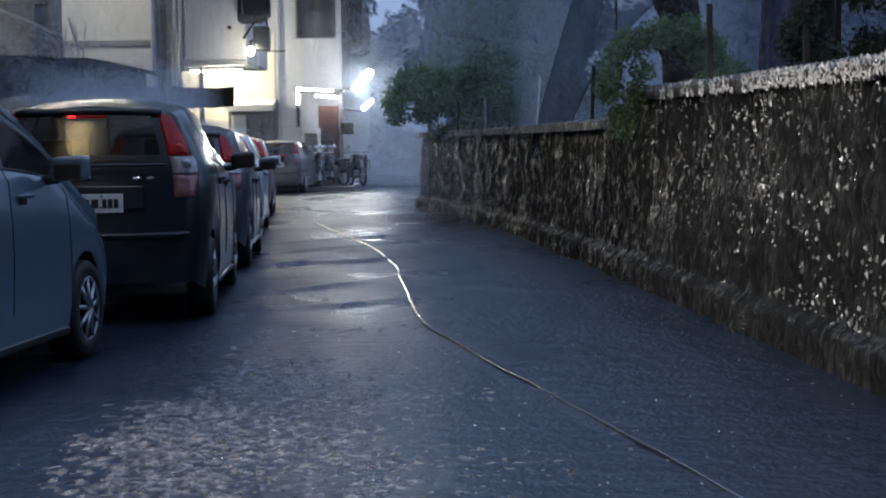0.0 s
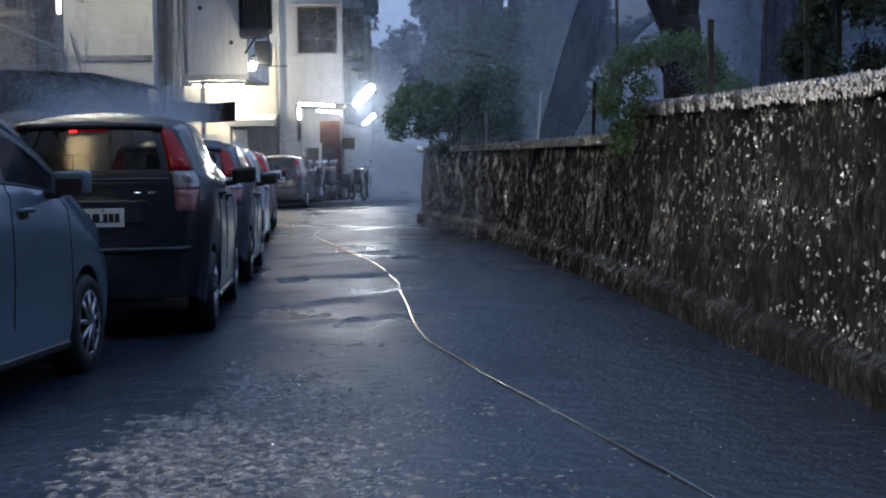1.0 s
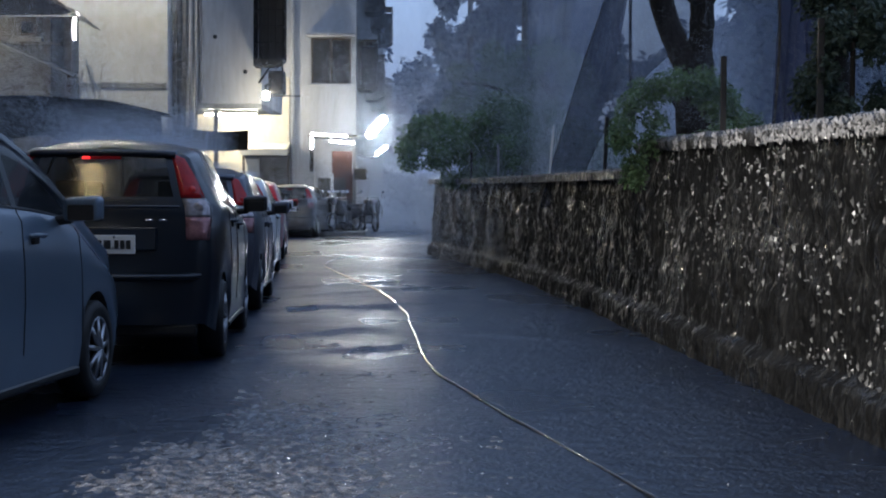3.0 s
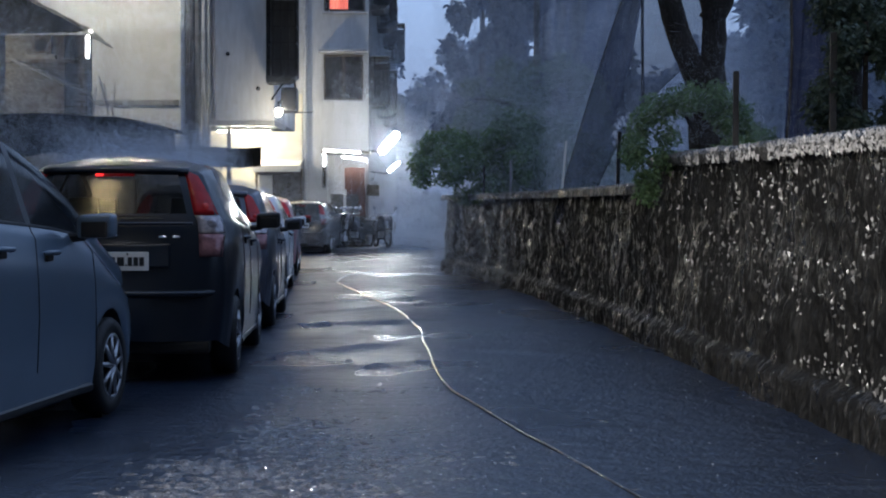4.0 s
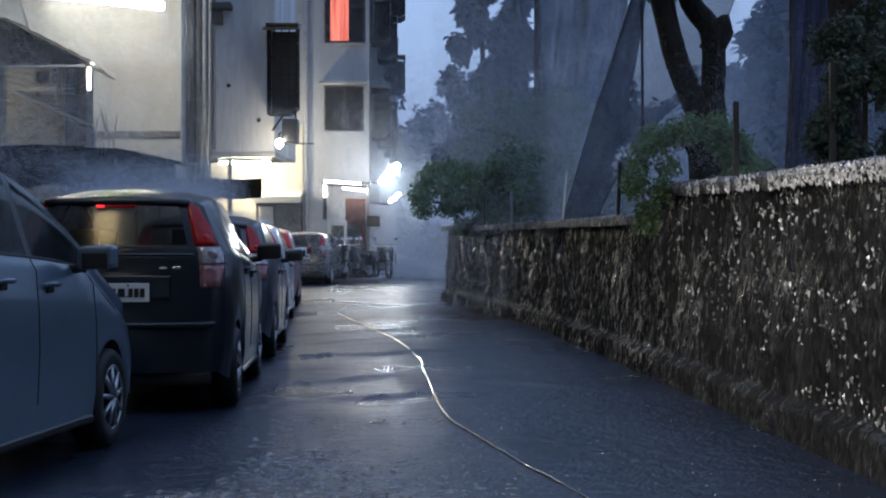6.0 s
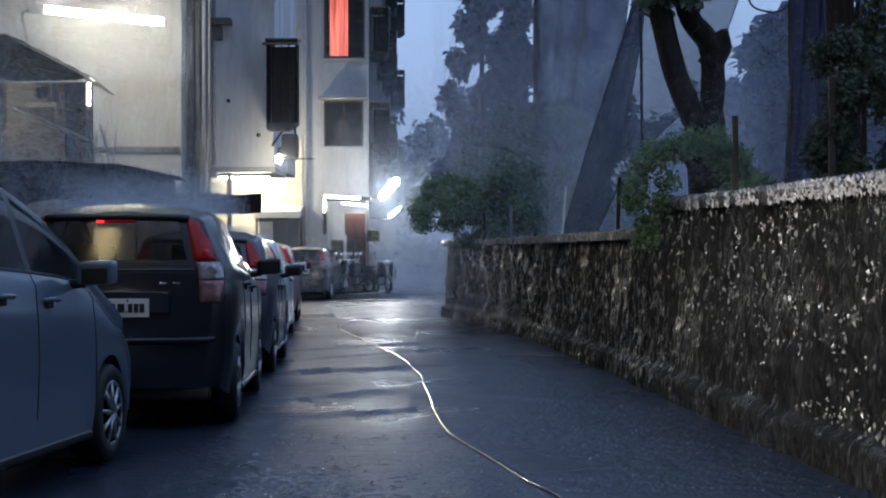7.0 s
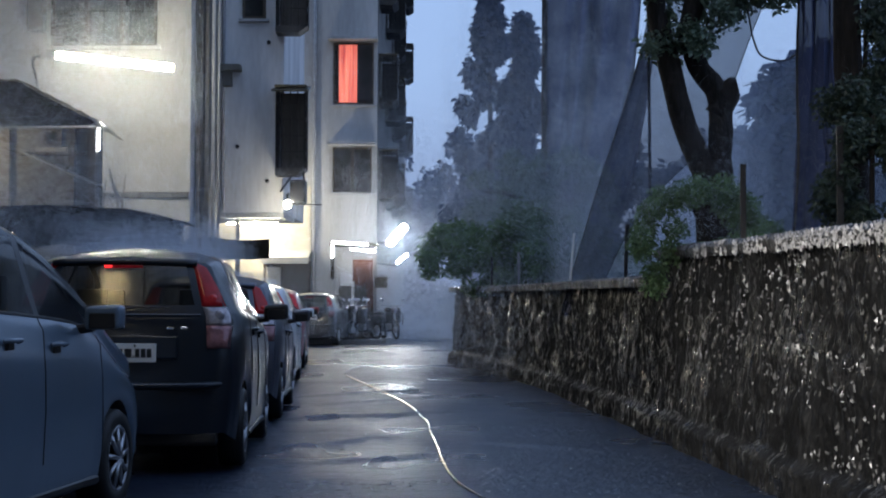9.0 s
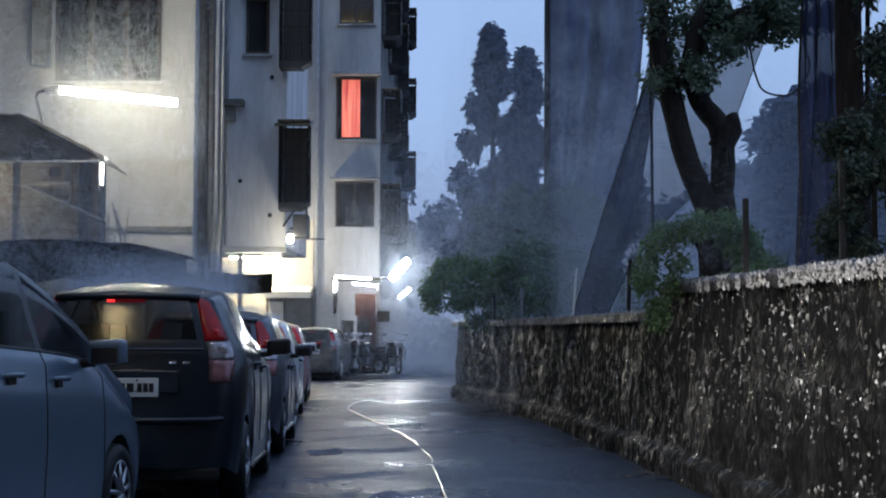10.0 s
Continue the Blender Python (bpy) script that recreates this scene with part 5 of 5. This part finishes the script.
part("housing", box(-0.25, 0.25, -0.1, 0.06, -0.18, 0.18, 0.02), IRON, sec).matrix_basis = pose(-4.2, -9.95, 9.0, -20, 0, -17)
part("lens", box(-0.22, 0.22, 0.062, 0.075, -0.15, 0.15, 0.005), FLOOD, sec, "glaring white lens").matrix_basis = pose(-4.2, -9.95, 9.0, -20, 0, -17)
rake = new("wall_rake_light", bpy.data.lights.new("wall_rake_light", "SPOT"))
rake.data.energy, rake.data.color, rake.data.shadow_soft_size = 1750, (0.98, 0.97, 0.98), 0.08
rake.data.spot_size, rake.data.spot_blend = radians(17), 0.7
rake.matrix_world = look((-4.15, -9.8, 8.97), (2.5, 10.3, 1.45))

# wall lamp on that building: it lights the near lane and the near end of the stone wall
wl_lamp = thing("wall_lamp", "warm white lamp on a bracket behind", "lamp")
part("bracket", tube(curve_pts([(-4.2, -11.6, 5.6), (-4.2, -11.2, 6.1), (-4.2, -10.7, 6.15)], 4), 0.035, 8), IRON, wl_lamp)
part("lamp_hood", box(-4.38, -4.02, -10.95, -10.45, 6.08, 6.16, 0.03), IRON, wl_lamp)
# plate added to end the pool of light with a sharp edge
part("light_cut_plate", box(-4.27, -4.115, -10.36, -10.34, 5.867, 6.12, 0.004), IRON, wl_lamp, "unseen plate added to cut the lamp's light")
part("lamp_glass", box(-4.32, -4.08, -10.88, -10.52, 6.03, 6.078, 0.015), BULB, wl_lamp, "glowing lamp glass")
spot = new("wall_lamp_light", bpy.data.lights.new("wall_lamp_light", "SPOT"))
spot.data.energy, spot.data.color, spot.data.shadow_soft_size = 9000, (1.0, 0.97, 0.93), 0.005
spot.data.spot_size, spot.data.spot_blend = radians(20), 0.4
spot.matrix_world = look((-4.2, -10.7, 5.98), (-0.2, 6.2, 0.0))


# ---------------------------------------------------------------- plants, trees, nets
def make_bush(label, centers, spread, count, size, material, seed, droop=0.3, stems=()):
    rng = np.random.default_rng(seed)
    bush = thing("bush", label, "bush", tuple(np.mean(np.array(centers), 0) * [1, 1, 0]))
    inv = bush.matrix_basis.inverted()
    v, f = leaf_cloud(rng, centers, spread, count, size, droop)
    crown = piece("crown", [inv @ Vector(p) for p in v.tolist()], f.tolist(), material, bush)
    for s in stems:
        st = part("stem", tube(curve_pts([inv @ Vector(p) for p in s], 4), 0.02, 6), BARK, bush)
    return bush


def make_tree(label, limbs, centers, spread, count, size, material, seed, droop=0.3):
    rng = np.random.default_rng(seed)
    tree = thing("tree", label, "tree", (limbs[0][0][0][0], limbs[0][0][0][1], 0))
    inv = tree.matrix_basis.inverted()
    for k, (pts, r0, r1) in enumerate(limbs):
        cp = curve_pts([inv @ Vector(p) for p in pts], 5)
        n = len(cp)
        rr = [(r0 + (r1 - r0) * i / (n - 1)) * (1 + 0.12 * noise.noise((i * 0.7, k, seed))) for i in range(n)]
        part("trunk" if k == 0 else "limb", tube(cp, rr, 10), BARK, tree, smooth=True)
    if count:
        v, f = leaf_cloud(rng, centers, spread, count, size, droop)
        piece("crown", [inv @ Vector(p) for p in v.tolist()], f.tolist(), material, tree)
    return tree


def clumps(rng, box6, n):
    x0, x1, y0, y1, z0, z1 = box6
    return [(rng.uniform(x0, x1), rng.uniform(y0, y1), rng.uniform(z0, z1)) for _ in range(n)]


R1 = random.Random(3)
# drooping bush over the wall's far end
make_bush("drooping green bush hanging over the stone wall", clumps(R1, (-0.5, 1.6, 28.5, 31.5, 2.15, 2.75), 26) + clumps(R1, (-0.45, 1.6, 29, 31, 1.55, 2.4), 26), (0.24, 0.4, 0.2), 15000, 0.085, LEAF, 11, 0.6, [[(1.6, 31, 0.5), (0.9, 30.5, 2.0), (0.0, 30, 2.6)]])
make_bush("dark dense shrub behind the wall", clumps(R1, (1.0, 2.6, 29, 33, 1.6, 3.0), 30), (0.4, 0.6, 0.4), 11000, 0.09, LEAF_DARK, 12, 0.4, [[(2.0, 31, 0.5), (1.8, 31, 2.0)]])
make_bush("dark low shrub between the netting and the wall", clumps(R1, (2.5, 4.0, 29, 32, 1.1, 2.5), 30), (0.35, 0.5, 0.32), 9000, 0.1, LEAF_DARK, 25, 0.4, [[(3.2, 30.5, 0.5), (3.2, 30.5, 1.9)]])
# fern-like bush over the wall
make_bush("bright green feathery shrub arching over the wall top", [(2.32 + 0.6 * math.cos(a), 14.2 + R1.uniform(-0.3, 0.3), 1.75 + 0.62 * math.sin(a) * R1.uniform(0.7, 1.05)) for a in [math.pi * k / 21 for k in range(22)]] + [(1.85, 14.0, 1.55), (1.85, 14.0, 1.42), (2.65, 14, 1.85), (2.0, 14.1, 1.75), (2.15, 14.2, 1.7), (2.35, 14.2, 1.72), (2.5, 14.1, 1.75), (2.75, 14.1, 1.8), (2.6, 14.1, 2.05), (2.05, 14.1, 1.95)], (0.13, 0.2, 0.12), 13000, 0.042, LEAF, 13, 0.5, [[(2.5, 14.3, 0.5), (2.4, 14.3, 1.7), (2.2, 14.2, 2.2)]])
# creeper at the near end
make_bush("dark creeper climbing over the wall beside the trunk", clumps(R1, (2.75, 3.5, 10.6, 11.6, 1.6, 2.85), 26), (0.14, 0.25, 0.17), 13000, 0.05, CREEPER, 14, 0.5, [[(3.0, 11, 0.5), (3.0, 11, 2.6)]])
# conical trees
for x, y, h, s in ((1.1, 45.0, 10.3, 0), (2.15, 46.5, 9.8, 1)):
    rng = np.random.default_rng(20 + s)
    cs = []
    for k in range(80):
        q = rng.random()
        z = 2.5 + (h - 2.5) * q
        r = (1.5 * (1 - q) ** 0.8 + 0.08) * rng.uniform(0.4, 1.0)
        a = rng.random() * 6.28
        cs.append((x + r * math.cos(a), y + r * math.sin(a), z))
    make_tree("tall narrow conical tree with drooping haze-blue leaves", [([(x, y, 0), (x + 0.05, y, h * 0.5), (x, y, h)], 0.16, 0.03)], cs, (0.26, 0.26, 0.4), 20000, 0.2, LEAF_FAR, 30 + s, 0.9)
# mid tree mass behind the drooping bush
make_tree("broad misty green tree behind the wall's end", [([(3.4, 34, 0), (3.3, 34, 2.0), (2.4, 33.9, 3.9)], 0.16, 0.06), ([(3.3, 34, 2.0), (3.4, 33.9, 4.0)], 0.1, 0.04), ([(2.9, 34, 2.9), (1.4, 33.8, 3.6), (0.7, 33.7, 3.7)], 0.07, 0.02)], clumps(R1, (1.2, 3.6, 33.4, 34.8, 2.3, 4.6), 44) + clumps(R1, (0.5, 2.0, 33.4, 34.6, 3.0, 4.0), 16), (0.32, 0.4, 0.3), 12000, 0.11, LEAF_DARK, 16, 0.5)
# forked tree
make_tree("dark wet forked tree with lopped stub and leafy top", [
    ([(3.5, 20, 0.4), (3.45, 20, 2.2), (3.38, 20, 3.1)], 0.3, 0.27),
    ([(3.3, 20, 2.95), (3.02, 20, 3.6), (2.8, 20, 4.5), (2.66, 20, 5.1), (2.7, 20, 5.8)], 0.17, 0.12),
    ([(3.45, 20, 2.95), (3.5, 20, 3.5), (3.45, 20, 4.0), (3.2, 20, 4.35), (3.1, 20, 4.9), (3.35, 20, 5.6), (3.9, 20, 6.2)], 0.17, 0.12),
    ([(3.45, 20, 3.7), (3.62, 19.95, 4.02), (3.68, 19.95, 4.06)], 0.17, 0.13),
    ([(3.3, 20, 5.3), (4.0, 20, 5.6), (4.9, 20, 5.85)], 0.09, 0.04)],
    clumps(R1, (2.55, 3.6, 19.6, 20.5, 4.55, 5.8), 30) + clumps(R1, (3.3, 4.3, 19.6, 20.5, 5.1, 5.9), 26) + clumps(R1, (4.0, 5.0, 19.6, 20.5, 5.3, 6.0), 20), (0.2, 0.25, 0.2), 9500, 0.09, LEAF_DARK, 17, 0.3)
# straight near trunk
make_tree("straight dark trunk rising behind the wall", [([(3.42, 13, 0.4), (3.40, 13, 2.2), (3.34, 13, 3.6), (3.36, 13, 6.5)], 0.13, 0.11)], clumps(R1, (3.45, 4.2, 12.6, 13.6, 2.3, 3.9), 18), (0.12, 0.2, 0.16), 2600, 0.07, CREEPER, 18, 0.4)
make_bush("dark creeper hanging on the straight trunk", clumps(R1, (3.3, 3.95, 12.5, 13.3, 2.6, 4.6), 22), (0.13, 0.2, 0.2), 5000, 0.06, CREEPER, 24, 0.7, [[(3.45, 13, 0.5), (3.5, 12.95, 4.4)]])
make_tree("low tree in haze-blue leaf colour spreading behind the netting", [([(6.3, 40, 0), (6.3, 40, 3)], 0.2, 0.08)], clumps(R1, (4.9, 7.8, 39.2, 40.8, 1.4, 3.6), 50) + clumps(R1, (5.6, 7.2, 39.2, 40.8, 3.4, 4.3), 16), (0.5, 0.6, 0.45), 14000, 0.34, LEAF_FAR, 26, 0.4)
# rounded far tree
make_tree("far dark round-topped tree in haze-blue leaf colour", [([(10.2, 40, 0), (10.2, 40, 4)], 0.3, 0.2)], [(10.3 + 2.9 * math.cos(a) * q, 40 + R1.uniform(-1, 1), 4.2 + 3.5 * math.sin(a) * q) for a, q in [(R1.uniform(0, 6.28), R1.random() ** 0.5) for _ in range(200)]] + clumps(R1, (7.6, 12.5, 39.2, 40.8, 0.6, 4.5), 120), (0.6, 0.8, 0.6), 60000, 0.42, LEAF_FAR, 19, 0.3)
# far woods closing the lane
rng = np.random.default_rng(40)
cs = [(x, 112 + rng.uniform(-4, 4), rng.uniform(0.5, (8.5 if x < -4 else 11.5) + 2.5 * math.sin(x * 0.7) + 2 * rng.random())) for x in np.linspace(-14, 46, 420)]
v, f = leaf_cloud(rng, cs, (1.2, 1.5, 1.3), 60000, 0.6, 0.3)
tagged(piece("far_woods", v, f, LEAF_FAR), "far trees in haze-blue leaf colour closing the lane", "trees", kind="stuff")


def make_net(name, label, corners, material, folds=10, depth=0.25, n=(40, 30), seed=1, bow=0.0):
    """A hanging sheet of netting between four corners (lower left, lower right, upper right, upper left), with folds."""
    a, b, c, d = [Vector(p) for p in corners]
    verts, faces = [], []
    nu, nv = n
    for j in range(nv + 1):
        q = j / nv
        for i in range(nu + 1):
            p = i / nu
            w = (a * (1 - p) + b * p) * (1 - q) + (d * (1 - p) + c * p) * q
            w += Vector((bow * p * math.sin(math.pi * q) + 0.06 * noise.noise((p * 9, q * 3, seed)), depth * (math.sin(p * folds * 3.1 + 2 * noise.noise((p * 4, q * 2, seed))) * 0.6 + noise.noise((p * 5, q * 4, seed + 3))), 0.04 * noise.noise((p * 6, 1.0, seed))))
            verts.append(w)
    for j in range(nv):
        for i in range(nu):
            k = j * (nu + 1) + i
            faces.append((k, k + 1, k + nu + 2, k + nu + 1))
    net = thing(name, label, "net")
    piece("net_sheet", verts, faces, material, net, smooth=True)
    for i in (0, nu):
        part("hem_rope", tube([verts[j * (nu + 1) + i] for j in range(nv + 1)], 0.012, 6), CABLE, net)
    part("top_rope", tube(verts[nv * (nu + 1):], 0.014, 6), CABLE, net)
    return net


def make_drape(name, label, left, right, y, material, seed, n=(36, 48)):
    """Netting gathered between two curved hems (x, z), hanging in the plane y with soft folds."""
    nu, nv = n
    a, b = [curve_pts([(x, 0, z) for x, z in side], 12) for side in (left, right)]
    pick = lambda c, q: c[int(q * (len(c) - 1))].lerp(c[min(len(c) - 1, int(q * (len(c) - 1)) + 1)], q * (len(c) - 1) % 1)
    verts, faces = [], []
    for j in range(nv + 1):
        q = j / nv
        l, r = pick(a, q), pick(b, q)
        for i in range(nu + 1):
            p = i / nu
            w = l.lerp(r, p)
            fold = math.sin(p * 15 + 2.0 * noise.noise((p * 3, q * 2, seed)))
            verts.append(Vector((w.x, y + 0.10 * fold + 0.15 * noise.noise((p * 3, q * 3, seed + 2)), w.z)))
    for j in range(nv):
        for i in range(nu):
            k = j * (nu + 1) + i
            faces.append((k, k + 1, k + nu + 2, k + nu + 1))
    net = thing(name, label, "net")
    piece("net_sheet", verts, faces, material, net, smooth=True)
    for i in (0, nu):
        part("hem_rope", tube([verts[j * (nu + 1) + i] for j in range(nv + 1)], 0.006, 6), CABLE, net)
    return net


make_net("safety_net", "draped blue-grey safety netting over scaffold", [(2.2, 36, 0), (2.5, 36, 0), (4.64, 36, 11), (2.19, 36, 11)], NET, 9, 0.4, seed=2, bow=0.5)
make_net("safety_net", "second fold of dark netting sweeping down", [(2.4, 35, 0.8), (3.0, 35, 0.8), (4.62, 35, 7.1), (4.36, 35, 7.1)], NET, 4, 0.15, seed=5, bow=0.25)
make_drape("safety_net", "thin netting drawn up behind the forked tree", [(1.47, 1.1), (1.72, 1.9), (2.02, 2.9), (2.36, 3.95), (2.62, 4.9), (2.75, 5.7)], [(1.9, 1.1), (2.35, 2.1), (2.9, 2.85), (3.4, 3.35), (3.75, 4.0), (4.1, 4.9), (4.45, 5.8)], 21.0, NET_PALE, 7)
make_net("safety_net", "dark netting hanging beside the trunk", [(3.05, 14.0, 0.48), (3.5, 14.0, 0.48), (3.5, 14.0, 4.6), (3.2, 14.0, 4.6)], NET, 6, 0.08, seed=9)
pole = tagged(part("scaffold_pole", tube([(2.13, 35.7, 0), (2.18, 35.7, 11.5)], 0.07, 8), IRON), "tall dark scaffold pole carrying the netting", "pole")
tagged(part("scaffold_pole", tube([(3.05, 23.5, 0.5), (3.0, 23.5, 6.8)], 0.025, 8), IRON), "thin dark upright pole behind netting", "pole")

# posts on the wall
for x, y, z0, z1, dx, m, lab in ((1.60, 20.8, 1.5, 2.2, 0.05, PLATE, "pale leaning steel fence post on the wall"), (2.12, 18.8, 1.45, 2.22, 0.02, IRON, "dark iron fence post on the wall"), (2.27, 12.0, 1.6, 2.34, 0.0, IRON, "dark angle-iron fence post on the wall"),
                                 (2.72, 10.8, 1.6, 2.5, 0.0, IRON, "rusty iron fence post among creeper"), (0.75, 28.3, 1.5, 2.1, 0.0, IRON, "thin iron fence post on the wall"), (1.15, 26.2, 1.5, 2.12, 0.0, STEEL, "thin fence post on the wall")):
    hw = 0.014 if m is PLATE else 0.022
    tagged(part("fence_post", box(x - hw, x + hw, y - 0.02, y + 0.02, z0 - 0.05, z1, 0.004), m), lab, "post", "fence posts on the wall").matrix_basis = Matrix.Translation((x, y, z0)) @ Matrix.Rotation(dx * 1.6, 4, "Y") @ Matrix.Translation((-x, -y, -z0))
tagged(part("hanging_cable", tube(curve_pts([(3.85, 20, 5.1), (3.93, 20, 4.68), (4.06, 20, 4.46), (4.4, 20, 4.44), (4.63, 20, 4.78), (4.56, 20, 5.14), (4.72, 20, 5.5), (4.8, 20, 5.8)], 6), 0.013, 6), CABLE, smooth=True), "black looped cable hanging from the branches", "cable")


# ---------------------------------------------------------------- fine rain spray in the air
def make_spray(seed, zone, count, length, width, label, upright=1.0, thinning=False):
    """Very fine threads of blown rain; each a sliver of water, too small to tell apart."""
    rng = np.random.default_rng(seed)
    x0, x1, y0, y1, z0, z1 = zone
    side = 1 - np.sqrt(1 - rng.random(count)) if thinning else rng.random(count)
    p = np.stack([x0 + (x1 - x0) * side, rng.uniform(y0, y1, count), z0 + (z1 - z0) * (1 - np.sqrt(1 - rng.random(count)))], 1)
    d = rng.normal(size=(count, 3)) * [1, 1, upright]
    d /= np.linalg.norm(d, axis=1)[:, None]
    w = np.cross(d, rng.normal(size=(count, 3)))
    w /= np.linalg.norm(w, axis=1)[:, None]
    ln = length * rng.uniform(0.5, 1.5, (count, 1))
    co = np.stack([p - w * width / 2, p + w * width / 2, p + d * ln], 1).reshape(-1).astype(np.float32)
    me = bpy.data.meshes.new("rain_spray")
    me.vertices.add(count * 3)
    me.vertices.foreach_set("co", co)
    me.loops.add(count * 3)
    me.loops.foreach_set("vertex_index", np.arange(count * 3, dtype=np.int32))
    me.polygons.add(count)
    me.polygons.foreach_set("loop_start", np.arange(0, count * 3, 3, dtype=np.int32))
    me.update(calc_edges=True)
    me.materials.append(RAIN)
    return tagged(new("rain_spray", me), label, "rain", kind="stuff")


make_spray(60, (-9.0, -3.4, 23.3, 29.9, 0.1, 8.0), 130000, 0.3, 0.001, "fine rain spray blowing off the shed roofs", thinning=True)
make_spray(63, (-9.0, -2.6, 19.6, 21.45, 0.1, 6.4), 190000, 0.2, 0.0009, "fine rain spray drifting over the awnings", thinning=True)
make_spray(61, (-9.0, 2.2, 51.0, 74.0, 0.1, 9.5), 480000, 0.35, 0.0013, "fine rain spray filling the far lane")
make_spray(67, (-3.6, 0.9, 50.3, 50.9, 0.1, 6.2), 100000, 0.16, 0.0011, "bright mist of rain round the floodlights")
make_spray(68, (-8.6, -4.3, 25.6, 26.95, 4.3, 7.0), 50000, 0.14, 0.0009, "bright mist of rain round the tube light")
make_spray(69, (-5.2, -2.8, 33.6, 35.2, 2.4, 4.6), 25000, 0.12, 0.0009, "bright mist of rain round the porch bulb")
make_spray(62, (-0.2, 6.2, 31.9, 33.0, 0.3, 8.0), 330000, 0.3, 0.0005, "fine rain spray among the nets and trees")
make_spray(75, (-0.9, 2.6, 24.0, 27.5, 0.1, 5.0), 40000, 0.2, 0.0006, "thin rain mist before the end of the wall")
make_spray(72, (-8.5, -2.5, 16.0, 18.5, 1.5, 3.8), 90000, 0.2, 0.0008, "mist of rain in front of the tarpaulin", thinning=True)
make_spray(73, (1.5, 3.6, 12.4, 13.4, 1.8, 3.3), 6000, 0.16, 0.0004, "thin rain mist over the wall top")
make_spray(74, (-6.0, 1.2, 39.0, 46.0, 0.3, 9.0), 40000, 0.35, 0.0011, "fine rain spray drifting across the lane")
make_spray(71, (1.5, 4.6, 21.6, 23.0, 1.3, 5.0), 110000, 0.25, 0.0004, "fine rain mist behind the forked tree")
for x, y, z in ((-2.42, 12.7, 1.66), (-2.75, 17.8, 1.57), (-3.2, 24.0, 1.57), (-3.0, 7.9, 1.75)):
    make_spray(int(y), (x - 0.5, x + 0.5, y - 1.25, y + 0.9, z - 0.03, z + 0.06), 9000, 0.03, 0.0014, "rain splashing off the car roof")

make_spray(66, (0.2, 4.5, 40.0, 44.0, 0.8, 14.0), 120000, 0.35, 0.0006, "fine rain mist before the conical trees")
make_spray(65, (4.6, 13.0, 36.4, 38.0, 0.8, 11.0), 400000, 0.35, 0.0006, "fine rain mist before the far tree")
make_spray(64, (-3.1, -1.8, 11.8, 14.4, 1.62, 2.0), 20000, 0.12, 0.0009, "fine mist of rain rebounding from the car roof")
make_spray(70, (-1.4, 2.1, 4.5, 16.0, 0.002, 0.03), 800, 0.012, 0.004, "raindrops splashing on the flooded lane")
